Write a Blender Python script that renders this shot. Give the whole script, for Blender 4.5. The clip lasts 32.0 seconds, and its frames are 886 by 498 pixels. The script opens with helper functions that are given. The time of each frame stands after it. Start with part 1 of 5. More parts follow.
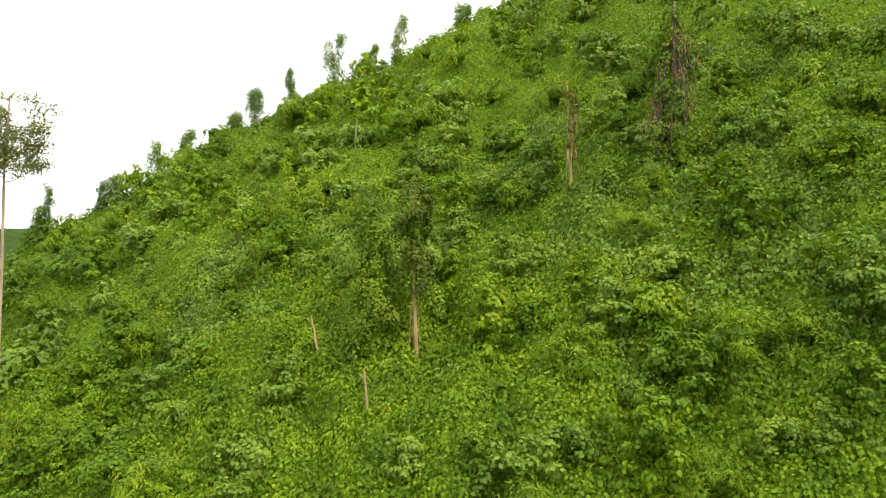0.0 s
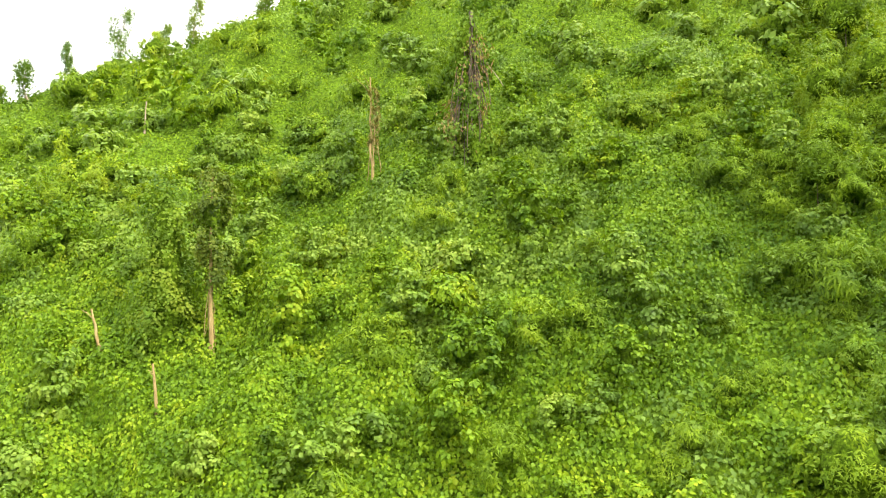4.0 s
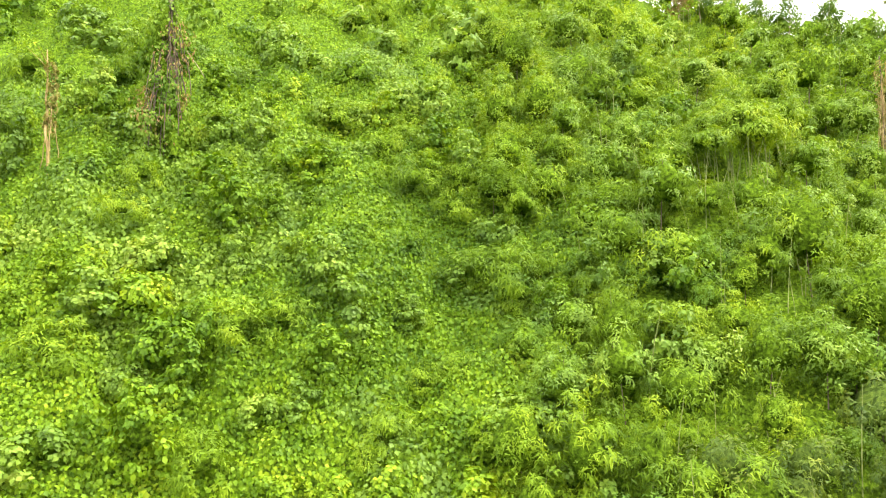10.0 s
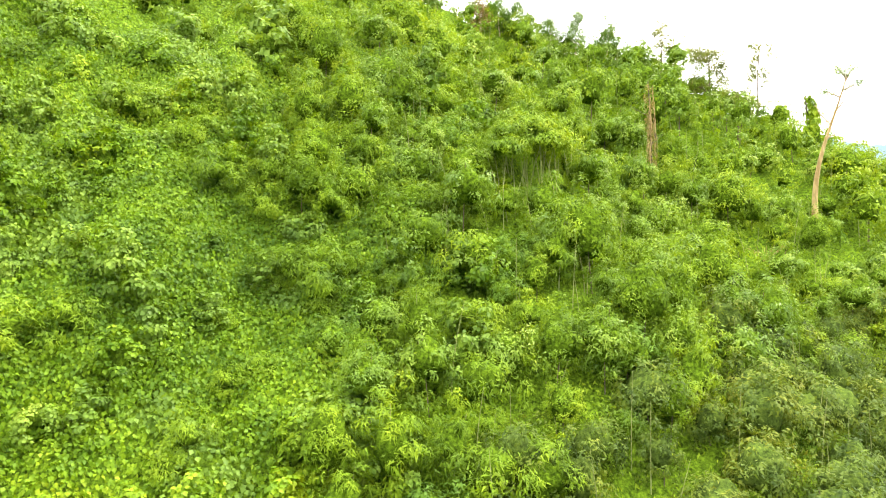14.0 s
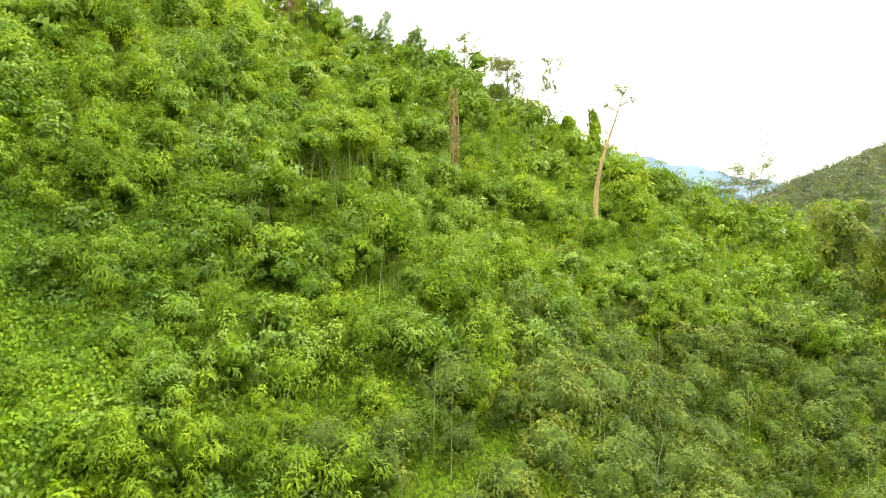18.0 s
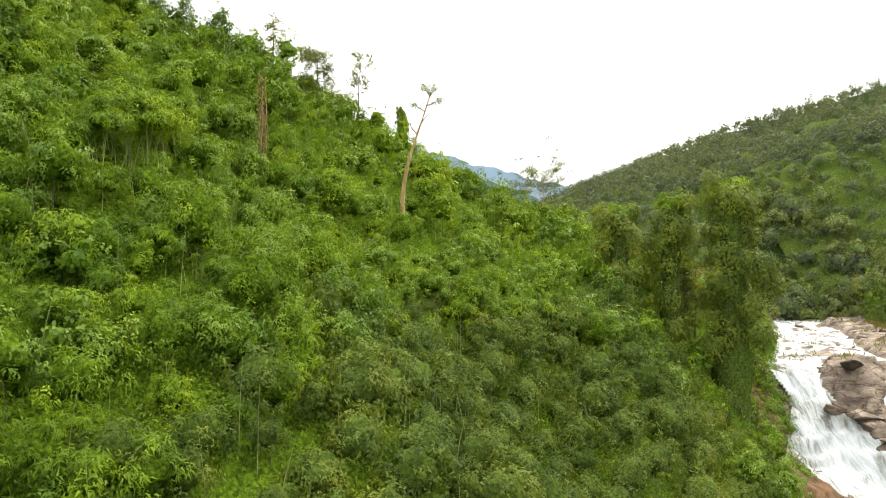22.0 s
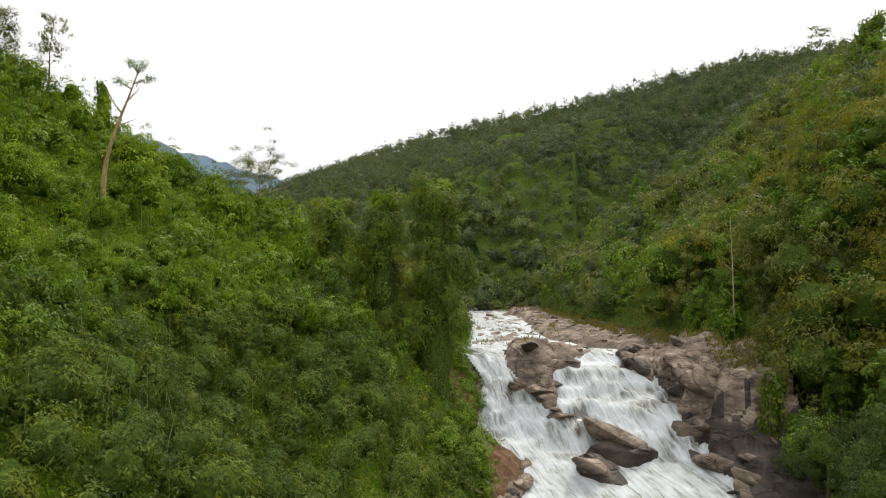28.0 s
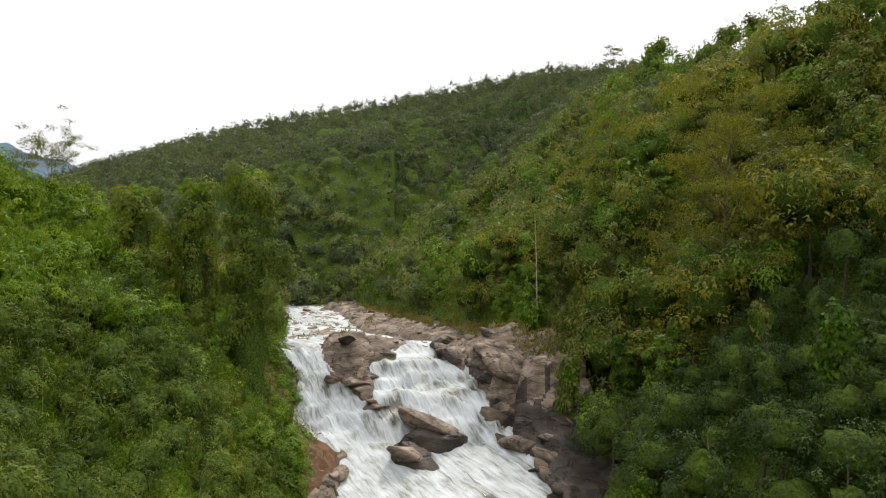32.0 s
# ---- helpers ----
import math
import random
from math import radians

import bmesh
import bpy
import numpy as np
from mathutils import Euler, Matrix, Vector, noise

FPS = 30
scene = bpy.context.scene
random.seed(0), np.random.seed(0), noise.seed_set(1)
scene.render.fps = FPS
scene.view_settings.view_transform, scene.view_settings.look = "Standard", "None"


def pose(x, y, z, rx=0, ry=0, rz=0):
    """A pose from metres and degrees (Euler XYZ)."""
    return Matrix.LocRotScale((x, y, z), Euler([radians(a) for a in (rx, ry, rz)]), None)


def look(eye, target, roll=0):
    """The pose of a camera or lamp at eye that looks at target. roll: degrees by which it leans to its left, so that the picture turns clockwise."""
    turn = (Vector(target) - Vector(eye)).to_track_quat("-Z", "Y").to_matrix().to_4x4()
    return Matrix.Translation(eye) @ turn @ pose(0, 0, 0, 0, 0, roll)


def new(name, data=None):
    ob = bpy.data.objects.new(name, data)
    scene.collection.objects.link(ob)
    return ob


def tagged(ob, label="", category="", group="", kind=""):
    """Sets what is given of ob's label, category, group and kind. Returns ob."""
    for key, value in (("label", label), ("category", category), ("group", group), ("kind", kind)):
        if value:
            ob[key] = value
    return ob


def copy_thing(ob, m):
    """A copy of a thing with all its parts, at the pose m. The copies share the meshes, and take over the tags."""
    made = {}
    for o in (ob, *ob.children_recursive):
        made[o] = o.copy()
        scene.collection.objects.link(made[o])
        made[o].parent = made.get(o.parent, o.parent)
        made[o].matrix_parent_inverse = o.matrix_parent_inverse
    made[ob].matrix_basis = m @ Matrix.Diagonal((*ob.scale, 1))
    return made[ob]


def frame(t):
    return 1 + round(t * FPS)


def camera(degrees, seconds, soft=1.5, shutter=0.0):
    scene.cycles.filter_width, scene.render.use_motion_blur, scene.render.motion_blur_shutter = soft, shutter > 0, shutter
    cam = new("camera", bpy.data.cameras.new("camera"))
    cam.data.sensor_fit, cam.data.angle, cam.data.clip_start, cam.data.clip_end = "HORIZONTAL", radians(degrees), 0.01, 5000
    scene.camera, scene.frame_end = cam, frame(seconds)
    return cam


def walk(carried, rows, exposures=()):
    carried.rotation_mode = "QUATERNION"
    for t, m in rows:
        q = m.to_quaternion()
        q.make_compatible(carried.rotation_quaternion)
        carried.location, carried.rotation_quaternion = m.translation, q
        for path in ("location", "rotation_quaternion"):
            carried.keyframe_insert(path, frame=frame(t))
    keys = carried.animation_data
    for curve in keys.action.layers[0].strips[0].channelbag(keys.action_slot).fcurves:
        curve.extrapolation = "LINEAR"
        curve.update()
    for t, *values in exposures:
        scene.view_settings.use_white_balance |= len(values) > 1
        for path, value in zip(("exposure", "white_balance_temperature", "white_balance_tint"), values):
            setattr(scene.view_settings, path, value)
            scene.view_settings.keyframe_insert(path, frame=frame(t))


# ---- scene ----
cam = camera(63.9, 32.0, soft=1.15)

# seconds, place, heading clockwise from north, tilt, lean
PATH = [
    (0.0, 0.01, 0.00, 36.01, 0.00, 3.30, -0.24),
    (1.0, -0.03, -0.15, 35.84, 4.01, 3.31, -0.27),
    (2.0, -0.10, -0.29, 35.65, 8.06, 3.32, -0.24),
    (3.0, -0.16, -0.38, 35.53, 12.14, 3.32, -0.24),
    (3.5, -0.21, -0.41, 35.48, 14.15, 3.33, -0.17),
    (4.5, -0.30, -0.48, 35.36, 18.10, 3.25, -0.12),
    (5.5, -0.40, -0.53, 35.28, 22.14, 3.26, -0.12),
    (6.0, -0.45, -0.55, 35.25, 24.25, 3.39, -0.10),
    (7.0, -0.54, -0.57, 35.23, 28.36, 3.57, -0.05),
    (8.0, -0.68, -0.60, 35.25, 32.40, 3.63, 0.01),
    (9.0, -0.83, -0.63, 35.28, 36.37, 3.59, 0.04),
    (10.0, -0.98, -0.64, 35.32, 40.35, 3.46, 0.03),
    (11.0, -1.13, -0.65, 35.35, 44.36, 3.33, -0.04),
    (12.0, -1.27, -0.64, 35.36, 48.30, 3.26, 0.02),
    (13.0, -1.39, -0.61, 35.37, 52.24, 3.22, 0.10),
    (14.0, -1.45, -0.58, 35.35, 56.14, 3.25, 0.18),
    (14.5, -1.48, -0.57, 35.33, 58.11, 3.29, 0.20),
    (15.5, -1.54, -0.53, 35.31, 62.01, 3.20, 0.19),
    (16.5, -1.60, -0.48, 35.30, 65.92, 3.02, 0.19),
    (17.0, -1.63, -0.46, 35.30, 67.89, 2.96, 0.20),
    (18.0, -1.70, -0.42, 35.31, 71.84, 2.80, 0.20),
    (19.0, -1.85, -0.36, 35.35, 75.81, 2.64, 0.15),
    (20.0, -2.00, -0.31, 35.34, 79.73, 2.54, 0.09),
    (21.0, -2.18, -0.26, 35.29, 83.62, 2.43, 0.07),
    (22.0, -2.38, -0.22, 35.20, 87.45, 2.32, 0.07),
    (23.0, -2.60, -0.16, 35.08, 91.22, 2.23, 0.06),
    (24.0, -2.82, -0.11, 34.92, 95.12, 2.18, 0.04),
    (25.0, -2.98, -0.03, 34.87, 98.96, 2.11, -0.05),
    (25.5, -3.06, 0.02, 34.85, 100.86, 2.10, -0.13),
    (26.5, -3.24, 0.13, 34.83, 104.60, 2.06, -0.18),
    (27.5, -3.42, 0.25, 34.81, 108.34, 2.00, -0.14),
    (28.0, -3.50, 0.30, 34.81, 110.23, 1.93, -0.14),
    (29.0, -3.64, 0.39, 34.78, 113.94, 1.80, -0.22),
    (30.0, -3.85, 0.51, 34.68, 117.60, 1.73, -0.21),
    (31.0, -4.05, 0.62, 34.56, 121.25, 1.69, -0.31),
    (32.0, -4.25, 0.73, 34.40, 124.83, 1.70, -0.43),
]
EXPOSURES = [(0.0, 0.12, 6500, 10), (3.0, 0.74, 6500, 10), (6.0, 1.3, 6500, 10), (9.0, 1.42, 6500, 10), (13.0, 1.44, 6500, 10), (17.0, 1.19, 6500, 11), (19.0, 0.96, 6450, 11), (21.0, 0.57, 6400, 12), (23.0, 0.02, 6350, 13), (25.0, -0.46, 6300, 14), (28.0, -0.58, 6250, 15), (32.0, -0.55, 6250, 15)]
walk(cam, [(t, pose(x, y, z, 90 + tilt, 0, -head) @ pose(0, 0, 0, 0, 0, -lean)) for t, x, y, z, head, tilt, lean in PATH], EXPOSURES)

# ---- light: bright thin overcast, the sun high over the shaded bank ----
SUN_AZ, SUN_EL = 138, 50
world = bpy.data.worlds.new("world")
scene.world = world
world.use_nodes = True
wt = world.node_tree
wt.nodes.clear()
w_out = wt.nodes.new("ShaderNodeOutputWorld")
w_bg = wt.nodes.new("ShaderNodeBackground")
w_sky = wt.nodes.new("ShaderNodeTexSky")
w_sky.sky_type = "NISHITA"
w_sky.sun_disc = False
w_sky.sun_elevation = radians(SUN_EL)
w_sky.sun_rotation = radians(SUN_AZ)
w_sky.air_density, w_sky.dust_density = 1.0, 4.0
w_gain = wt.nodes.new("ShaderNodeVectorMath")
w_gain.operation = "SCALE"
w_gain.inputs["Scale"].default_value = 0.10
w_coord = wt.nodes.new("ShaderNodeTexCoord")
w_map = wt.nodes.new("ShaderNodeMapping")
w_map.inputs["Scale"].default_value = (1.0, 1.0, 4.0)
w_noise = wt.nodes.new("ShaderNodeTexNoise")
w_noise.inputs["Scale"].default_value = 2.2
w_noise.inputs["Detail"].default_value = 6
w_ramp = wt.nodes.new("ShaderNodeValToRGB")
w_ramp.color_ramp.elements[0].position, w_ramp.color_ramp.elements[0].color = 0.30, (0.85, 0.85, 0.85, 1)
w_ramp.color_ramp.elements[1].position, w_ramp.color_ramp.elements[1].color = 0.48, (1, 1, 1, 1)
w_mix = wt.nodes.new("ShaderNodeMix")
w_mix.data_type = "RGBA"
w_mix.inputs[7].default_value = (1.05, 1.04, 1.0, 1)
wt.links.new(w_sky.outputs[0], w_gain.inputs[0])
wt.links.new(w_coord.outputs["Generated"], w_map.inputs["Vector"])
wt.links.new(w_map.outputs[0], w_noise.inputs["Vector"])
wt.links.new(w_noise.outputs["Fac"], w_ramp.inputs[0])
wt.links.new(w_ramp.outputs[0], w_mix.inputs[0])
wt.links.new(w_gain.outputs[0], w_mix.inputs[6])
wt.links.new(w_mix.outputs[2], w_bg.inputs["Color"])
w_sep = wt.nodes.new("ShaderNodeSeparateXYZ")
w_high = wt.nodes.new("ShaderNodeMapRange")
w_high.inputs[1].default_value, w_high.inputs[2].default_value = 0.0, 1.0
w_high.inputs[3].default_value, w_high.inputs[4].default_value = 1.45, 2.5
wt.links.new(w_coord.outputs["Generated"], w_sep.inputs[0])
wt.links.new(w_sep.outputs["Z"], w_high.inputs[0])
wt.links.new(w_high.outputs[0], w_bg.inputs["Strength"])
wt.links.new(w_bg.outputs[0], w_out.inputs["Surface"])

sun = new("sun", bpy.data.lights.new("sun", "SUN"))
sun.data.energy, sun.data.angle, sun.data.color = 3.2, radians(12), (1.0, 0.93, 0.74)
sun.matrix_world = look((0, 0, 200), (-200 * math.sin(radians(SUN_AZ)) * math.cos(radians(SUN_EL)),
                                       -200 * math.cos(radians(SUN_AZ)) * math.cos(radians(SUN_EL)),
                                       200 - 200 * math.sin(radians(SUN_EL))))


# ---- materials ----
def material(name):
    m = bpy.data.materials.new(name)
    m.use_nodes = True
    m.node_tree.nodes.clear()
    return m, m.node_tree.nodes, m.node_tree.links


def ramp_node(nodes, stops):
    r = nodes.new("ShaderNodeValToRGB")
    e = r.color_ramp.elements
    while len(e) < len(stops):
        e.new(0.5)
    for k, (p, c) in zip(e, stops):
        k.position, k.color = p, (*c, 1)
    return r


def foliage(name, dark, mid, light, odd, patch=0.045, glow=0.32, rough=0.6, vary=0.24):
    """Leaves: a colour for each leaf, drifting from patch to patch, with light passing through."""
    m, nodes, links = material(name)
    geo = nodes.new("ShaderNodeNewGeometry")
    info = nodes.new("ShaderNodeObjectInfo")
    big = nodes.new("ShaderNodeTexNoise")
    big.inputs["Scale"].default_value, big.inputs["Detail"].default_value = patch, 4
    links.new(geo.outputs["Position"], big.inputs["Vector"])
    small = nodes.new("ShaderNodeTexNoise")
    small.inputs["Scale"].default_value, small.inputs["Detail"].default_value = patch * 9, 3
    links.new(geo.outputs["Position"], small.inputs["Vector"])
    both = nodes.new("ShaderNodeMath")
    both.operation = "MULTIPLY_ADD"
    both.inputs[1].default_value = 1.5
    links.new(small.outputs["Fac"], both.inputs[0])
    shift = nodes.new("ShaderNodeMath")
    shift.operation = "SUBTRACT"
    shift.inputs[1].default_value = 0.75
    links.new(big.outputs["Fac"], shift.inputs[0])
    links.new(shift.outputs[0], both.inputs[2])
    add = nodes.new("ShaderNodeMath")
    add.operation = "MULTIPLY_ADD"
    add.inputs[1].default_value, add.inputs[2].default_value = vary, -0.05 - vary / 2
    links.new(geo.outputs["Random Per Island"], add.inputs[0])
    per = nodes.new("ShaderNodeMath")
    per.operation = "MULTIPLY_ADD"
    per.inputs[1].default_value = 0.24
    links.new(info.outputs["Random"], per.inputs[0])
    links.new(add.outputs[0], per.inputs[2])
    tot = nodes.new("ShaderNodeMath")
    tot.operation = "ADD"
    links.new(per.outputs[0], tot.inputs[0])
    links.new(both.outputs[0], tot.inputs[1])
    ramp = ramp_node(nodes, [(0.18, dark), (0.5, mid), (0.8, light), (0.99, odd)])
    links.new(tot.outputs[0], ramp.inputs[0])
    p = nodes.new("ShaderNodeBsdfPrincipled")
    p.inputs["Roughness"].default_value = rough
    p.inputs["Specular IOR Level"].default_value = 0.15
    links.new(ramp.outputs[0], p.inputs["Base Color"])
    tr = nodes.new("ShaderNodeBsdfTranslucent")
    warm = nodes.new("ShaderNodeMix")
    warm.data_type, warm.blend_type = "RGBA", "MULTIPLY"
    warm.inputs[0].default_value = 1.0
    warm.inputs[7].default_value = (1.25, 1.15, 0.45, 1)
    links.new(ramp.outputs[0], warm.inputs[6])
    links.new(warm.outputs[2], tr.inputs["Color"])
    mix = nodes.new("ShaderNodeMixShader")
    mix.inputs[0].default_value = glow
    out = nodes.new("ShaderNodeOutputMaterial")
    links.new(p.outputs[0], mix.inputs[1])
    links.new(tr.outputs[0], mix.inputs[2])
    links.new(mix.outputs[0], out.inputs["Surface"])
    return m


def solid(name, stops, scale, detail=8, rough=0.85, bump=0.4, bump_scale=None, stretch=(1, 1, 1), spec=0.3, dist=0.1):
    """A mottled opaque surface with grain and relief."""
    m, nodes, links = material(name)
    coord = nodes.new("ShaderNodeNewGeometry")
    mp = nodes.new("ShaderNodeMapping")
    mp.inputs["Scale"].default_value = stretch
    links.new(coord.outputs["Position"], mp.inputs["Vector"])
    n1 = nodes.new("ShaderNodeTexNoise")
    n1.inputs["Scale"].default_value, n1.inputs["Detail"].default_value = scale, detail
    n1.inputs["Roughness"].default_value = 0.65
    links.new(mp.outputs[0], n1.inputs["Vector"])
    ramp = ramp_node(nodes, stops)
    links.new(n1.outputs["Fac"], ramp.inputs[0])
    n2 = nodes.new("ShaderNodeTexNoise")
    n2.inputs["Scale"].default_value, n2.inputs["Detail"].default_value = bump_scale or scale * 6, 6
    links.new(mp.outputs[0], n2.inputs["Vector"])
    b = nodes.new("ShaderNodeBump")
    b.inputs["Strength"].default_value, b.inputs["Distance"].default_value = bump, dist
    links.new(n2.outputs["Fac"], b.inputs["Height"])
    p = nodes.new("ShaderNodeBsdfPrincipled")
    p.inputs["Roughness"].default_value = rough
    p.inputs["Specular IOR Level"].default_value = spec
    links.new(ramp.outputs[0], p.inputs["Base Color"])
    links.new(b.outputs[0], p.inputs["Normal"])
    out = nodes.new("ShaderNodeOutputMaterial")
    links.new(p.outputs[0], out.inputs["Surface"])
    return m


def granite(name, stops, rough, spec, crack):
    """Layered granite: stained bands, grain, and dark cracks that part it into blocks."""
    m = solid(name, stops, 0.22, detail=14, rough=rough, bump=0.7, bump_scale=2.2, stretch=(1, 1, 2.4), spec=spec, dist=0.25)
    nodes, links = m.node_tree.nodes, m.node_tree.links
    p = next(n for n in nodes if n.type == "BSDF_PRINCIPLED")
    mp = next(n for n in nodes if n.type == "MAPPING")
    warp = nodes.new("ShaderNodeTexNoise")
    warp.inputs["Scale"].default_value = 0.5
    links.new(mp.outputs[0], warp.inputs["Vector"])
    move = nodes.new("ShaderNodeVectorMath")
    move.operation = "MULTIPLY_ADD"
    move.inputs[1].default_value = (3.5, 3.5, 3.5)
    links.new(warp.outputs["Color"], move.inputs[0])
    links.new(mp.outputs[0], move.inputs[2])
    vor = nodes.new("ShaderNodeTexVoronoi")
    vor.feature = "DISTANCE_TO_EDGE"
    vor.inputs["Scale"].default_value = crack
    links.new(move.outputs[0], vor.inputs["Vector"])
    line = ramp_node(nodes, [(0.0, (0.16, 0.14, 0.12)), (0.016, (0.55, 0.53, 0.5)), (0.05, (1, 1, 1))])
    links.new(vor.outputs["Distance"], line.inputs[0])
    mul = nodes.new("ShaderNodeMix")
    mul.data_type, mul.blend_type = "RGBA", "MULTIPLY"
    mul.inputs[0].default_value = 0.6
    src = p.inputs["Base Color"].links[0].from_socket
    links.new(src, mul.inputs[6])
    links.new(line.outputs[0], mul.inputs[7])
    links.new(mul.outputs[2], p.inputs["Base Color"])
    b1 = next(n for n in nodes if n.type == "BUMP")
    b2 = nodes.new("ShaderNodeBump")
    b2.inputs["Strength"].default_value, b2.inputs["Distance"].default_value = 0.6, 0.3
    links.new(line.outputs[0], b2.inputs["Height"])
    links.new(b1.outputs[0], b2.inputs["Normal"])
    links.new(b2.outputs[0], p.inputs["Normal"])
    return m


M_VINE = foliage("vine_leaf", (0.055, 0.115, 0.006), (0.107, 0.197, 0.007), (0.175, 0.28, 0.009), (0.26, 0.34, 0.015), vary=0.4, rough=0.5)
M_BAMBOO = foliage("bamboo_leaf", (0.067, 0.122, 0.008), (0.131, 0.217, 0.009), (0.207, 0.3, 0.012), (0.27, 0.345, 0.018))
M_BROAD = foliage("broad_leaf", (0.055, 0.11, 0.012), (0.096, 0.178, 0.014), (0.15, 0.235, 0.018), (0.2, 0.27, 0.022))
# Deep green; on the foot shrubs it carries the valley's shade as colour.
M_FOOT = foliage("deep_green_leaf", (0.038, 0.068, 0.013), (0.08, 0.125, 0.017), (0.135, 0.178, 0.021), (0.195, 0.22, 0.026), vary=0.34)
M_CLIMBER = foliage("climber_leaf", (0.08, 0.145, 0.018), (0.135, 0.225, 0.024), (0.195, 0.29, 0.034), (0.25, 0.33, 0.045), rough=0.45, vary=0.34)
M_TOWER = foliage("tower_leaf", (0.065, 0.098, 0.016), (0.12, 0.165, 0.02), (0.19, 0.23, 0.024), (0.24, 0.26, 0.03), glow=0.36)
# Near-black green: the low bank's shade put into leaf colour.
M_BANKSHADE = foliage("bank_shade_leaf", (0.022, 0.043, 0.011), (0.037, 0.066, 0.013), (0.055, 0.088, 0.015), (0.078, 0.104, 0.018), glow=0.25)
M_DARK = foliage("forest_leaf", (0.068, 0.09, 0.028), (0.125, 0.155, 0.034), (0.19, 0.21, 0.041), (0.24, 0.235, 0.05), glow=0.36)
M_OLIVE = foliage("olive_leaf", (0.075, 0.092, 0.018), (0.14, 0.158, 0.02), (0.225, 0.222, 0.024), (0.3, 0.255, 0.028), glow=0.36)
# Greyed greens: the haze over the valley head put into leaf colour.
M_FAR = foliage("far_haze_leaf", (0.085, 0.112, 0.046), (0.135, 0.168, 0.058), (0.19, 0.22, 0.07), (0.23, 0.24, 0.078), patch=0.03, glow=0.42, vary=0.14)
M_RIDGE = foliage("ridge_haze_leaf", (0.06, 0.082, 0.055), (0.09, 0.116, 0.068), (0.12, 0.148, 0.078), (0.14, 0.16, 0.084), patch=0.02, glow=0.4, vary=0.14)
M_DRY = foliage("dry_vine", (0.16, 0.09, 0.035), (0.26, 0.16, 0.06), (0.36, 0.24, 0.10), (0.2, 0.24, 0.05), patch=0.4, glow=0.1)
# Darker than the leaves: gap shade between them is put into these greens.
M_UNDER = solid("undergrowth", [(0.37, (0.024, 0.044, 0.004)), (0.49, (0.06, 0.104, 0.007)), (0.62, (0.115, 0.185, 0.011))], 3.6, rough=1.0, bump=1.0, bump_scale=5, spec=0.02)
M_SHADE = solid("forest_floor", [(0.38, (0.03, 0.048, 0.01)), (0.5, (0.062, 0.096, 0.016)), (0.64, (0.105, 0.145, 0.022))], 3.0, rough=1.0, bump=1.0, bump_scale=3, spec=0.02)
# Core of the far trees, in the same haze-greyed green.
M_FARCORE = solid("far_haze_core", [(0.38, (0.07, 0.1, 0.04)), (0.5, (0.11, 0.15, 0.05)), (0.64, (0.155, 0.2, 0.062))], 1.2, rough=1.0, bump=0.8, bump_scale=2, spec=0.02)
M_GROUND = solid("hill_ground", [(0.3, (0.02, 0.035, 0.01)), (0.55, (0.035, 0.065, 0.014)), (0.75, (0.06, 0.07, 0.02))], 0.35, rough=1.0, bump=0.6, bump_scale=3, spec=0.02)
M_ROCK = granite("river_rock", [(0.34, (0.045, 0.033, 0.023)), (0.45, (0.13, 0.098, 0.07)), (0.56, (0.245, 0.19, 0.14)), (0.70, (0.40, 0.335, 0.26))], 0.75, 0.3, 0.2)
# Darker copy of the rock: wetness plus bank shade put into colour.
M_WETSHADE = granite("wet_shade_rock", [(0.3, (0.016, 0.012, 0.009)), (0.5, (0.045, 0.034, 0.025)), (0.72, (0.12, 0.094, 0.07))], 0.55, 0.3, 0.13)
M_BARK = solid("pale_bark", [(0.3, (0.22, 0.16, 0.10)), (0.55, (0.40, 0.31, 0.21)), (0.75, (0.55, 0.46, 0.35))], 1.5, rough=0.9, bump=0.5, stretch=(3, 3, 0.6))
M_DBARK = solid("dark_bark", [(0.3, (0.05, 0.036, 0.024)), (0.55, (0.12, 0.09, 0.06)), (0.75, (0.2, 0.16, 0.11))], 1.5, rough=0.9, bump=0.5, stretch=(3, 3, 0.6))
M_OBARK = solid("ochre_bark", [(0.3, (0.20, 0.13, 0.05)), (0.55, (0.36, 0.255, 0.11)), (0.75, (0.50, 0.39, 0.20))], 1.2, rough=0.9, bump=0.5, stretch=(3, 3, 0.5))
M_CULM = solid("bamboo_culm", [(0.3, (0.12, 0.15, 0.04)), (0.55, (0.24, 0.26, 0.08)), (0.75, (0.36, 0.36, 0.16))], 1.0, rough=0.6, bump=0.2)
M_SOIL = solid("bank_soil", [(0.3, (0.06, 0.035, 0.018)), (0.55, (0.16, 0.09, 0.045)), (0.75, (0.26, 0.17, 0.09))], 0.8, rough=0.95, bump=0.7)
M_GRASS = foliage("dry_grass", (0.09, 0.09, 0.02), (0.16, 0.15, 0.035), (0.24, 0.21, 0.06), (0.3, 0.26, 0.09), patch=0.3, glow=0.25)


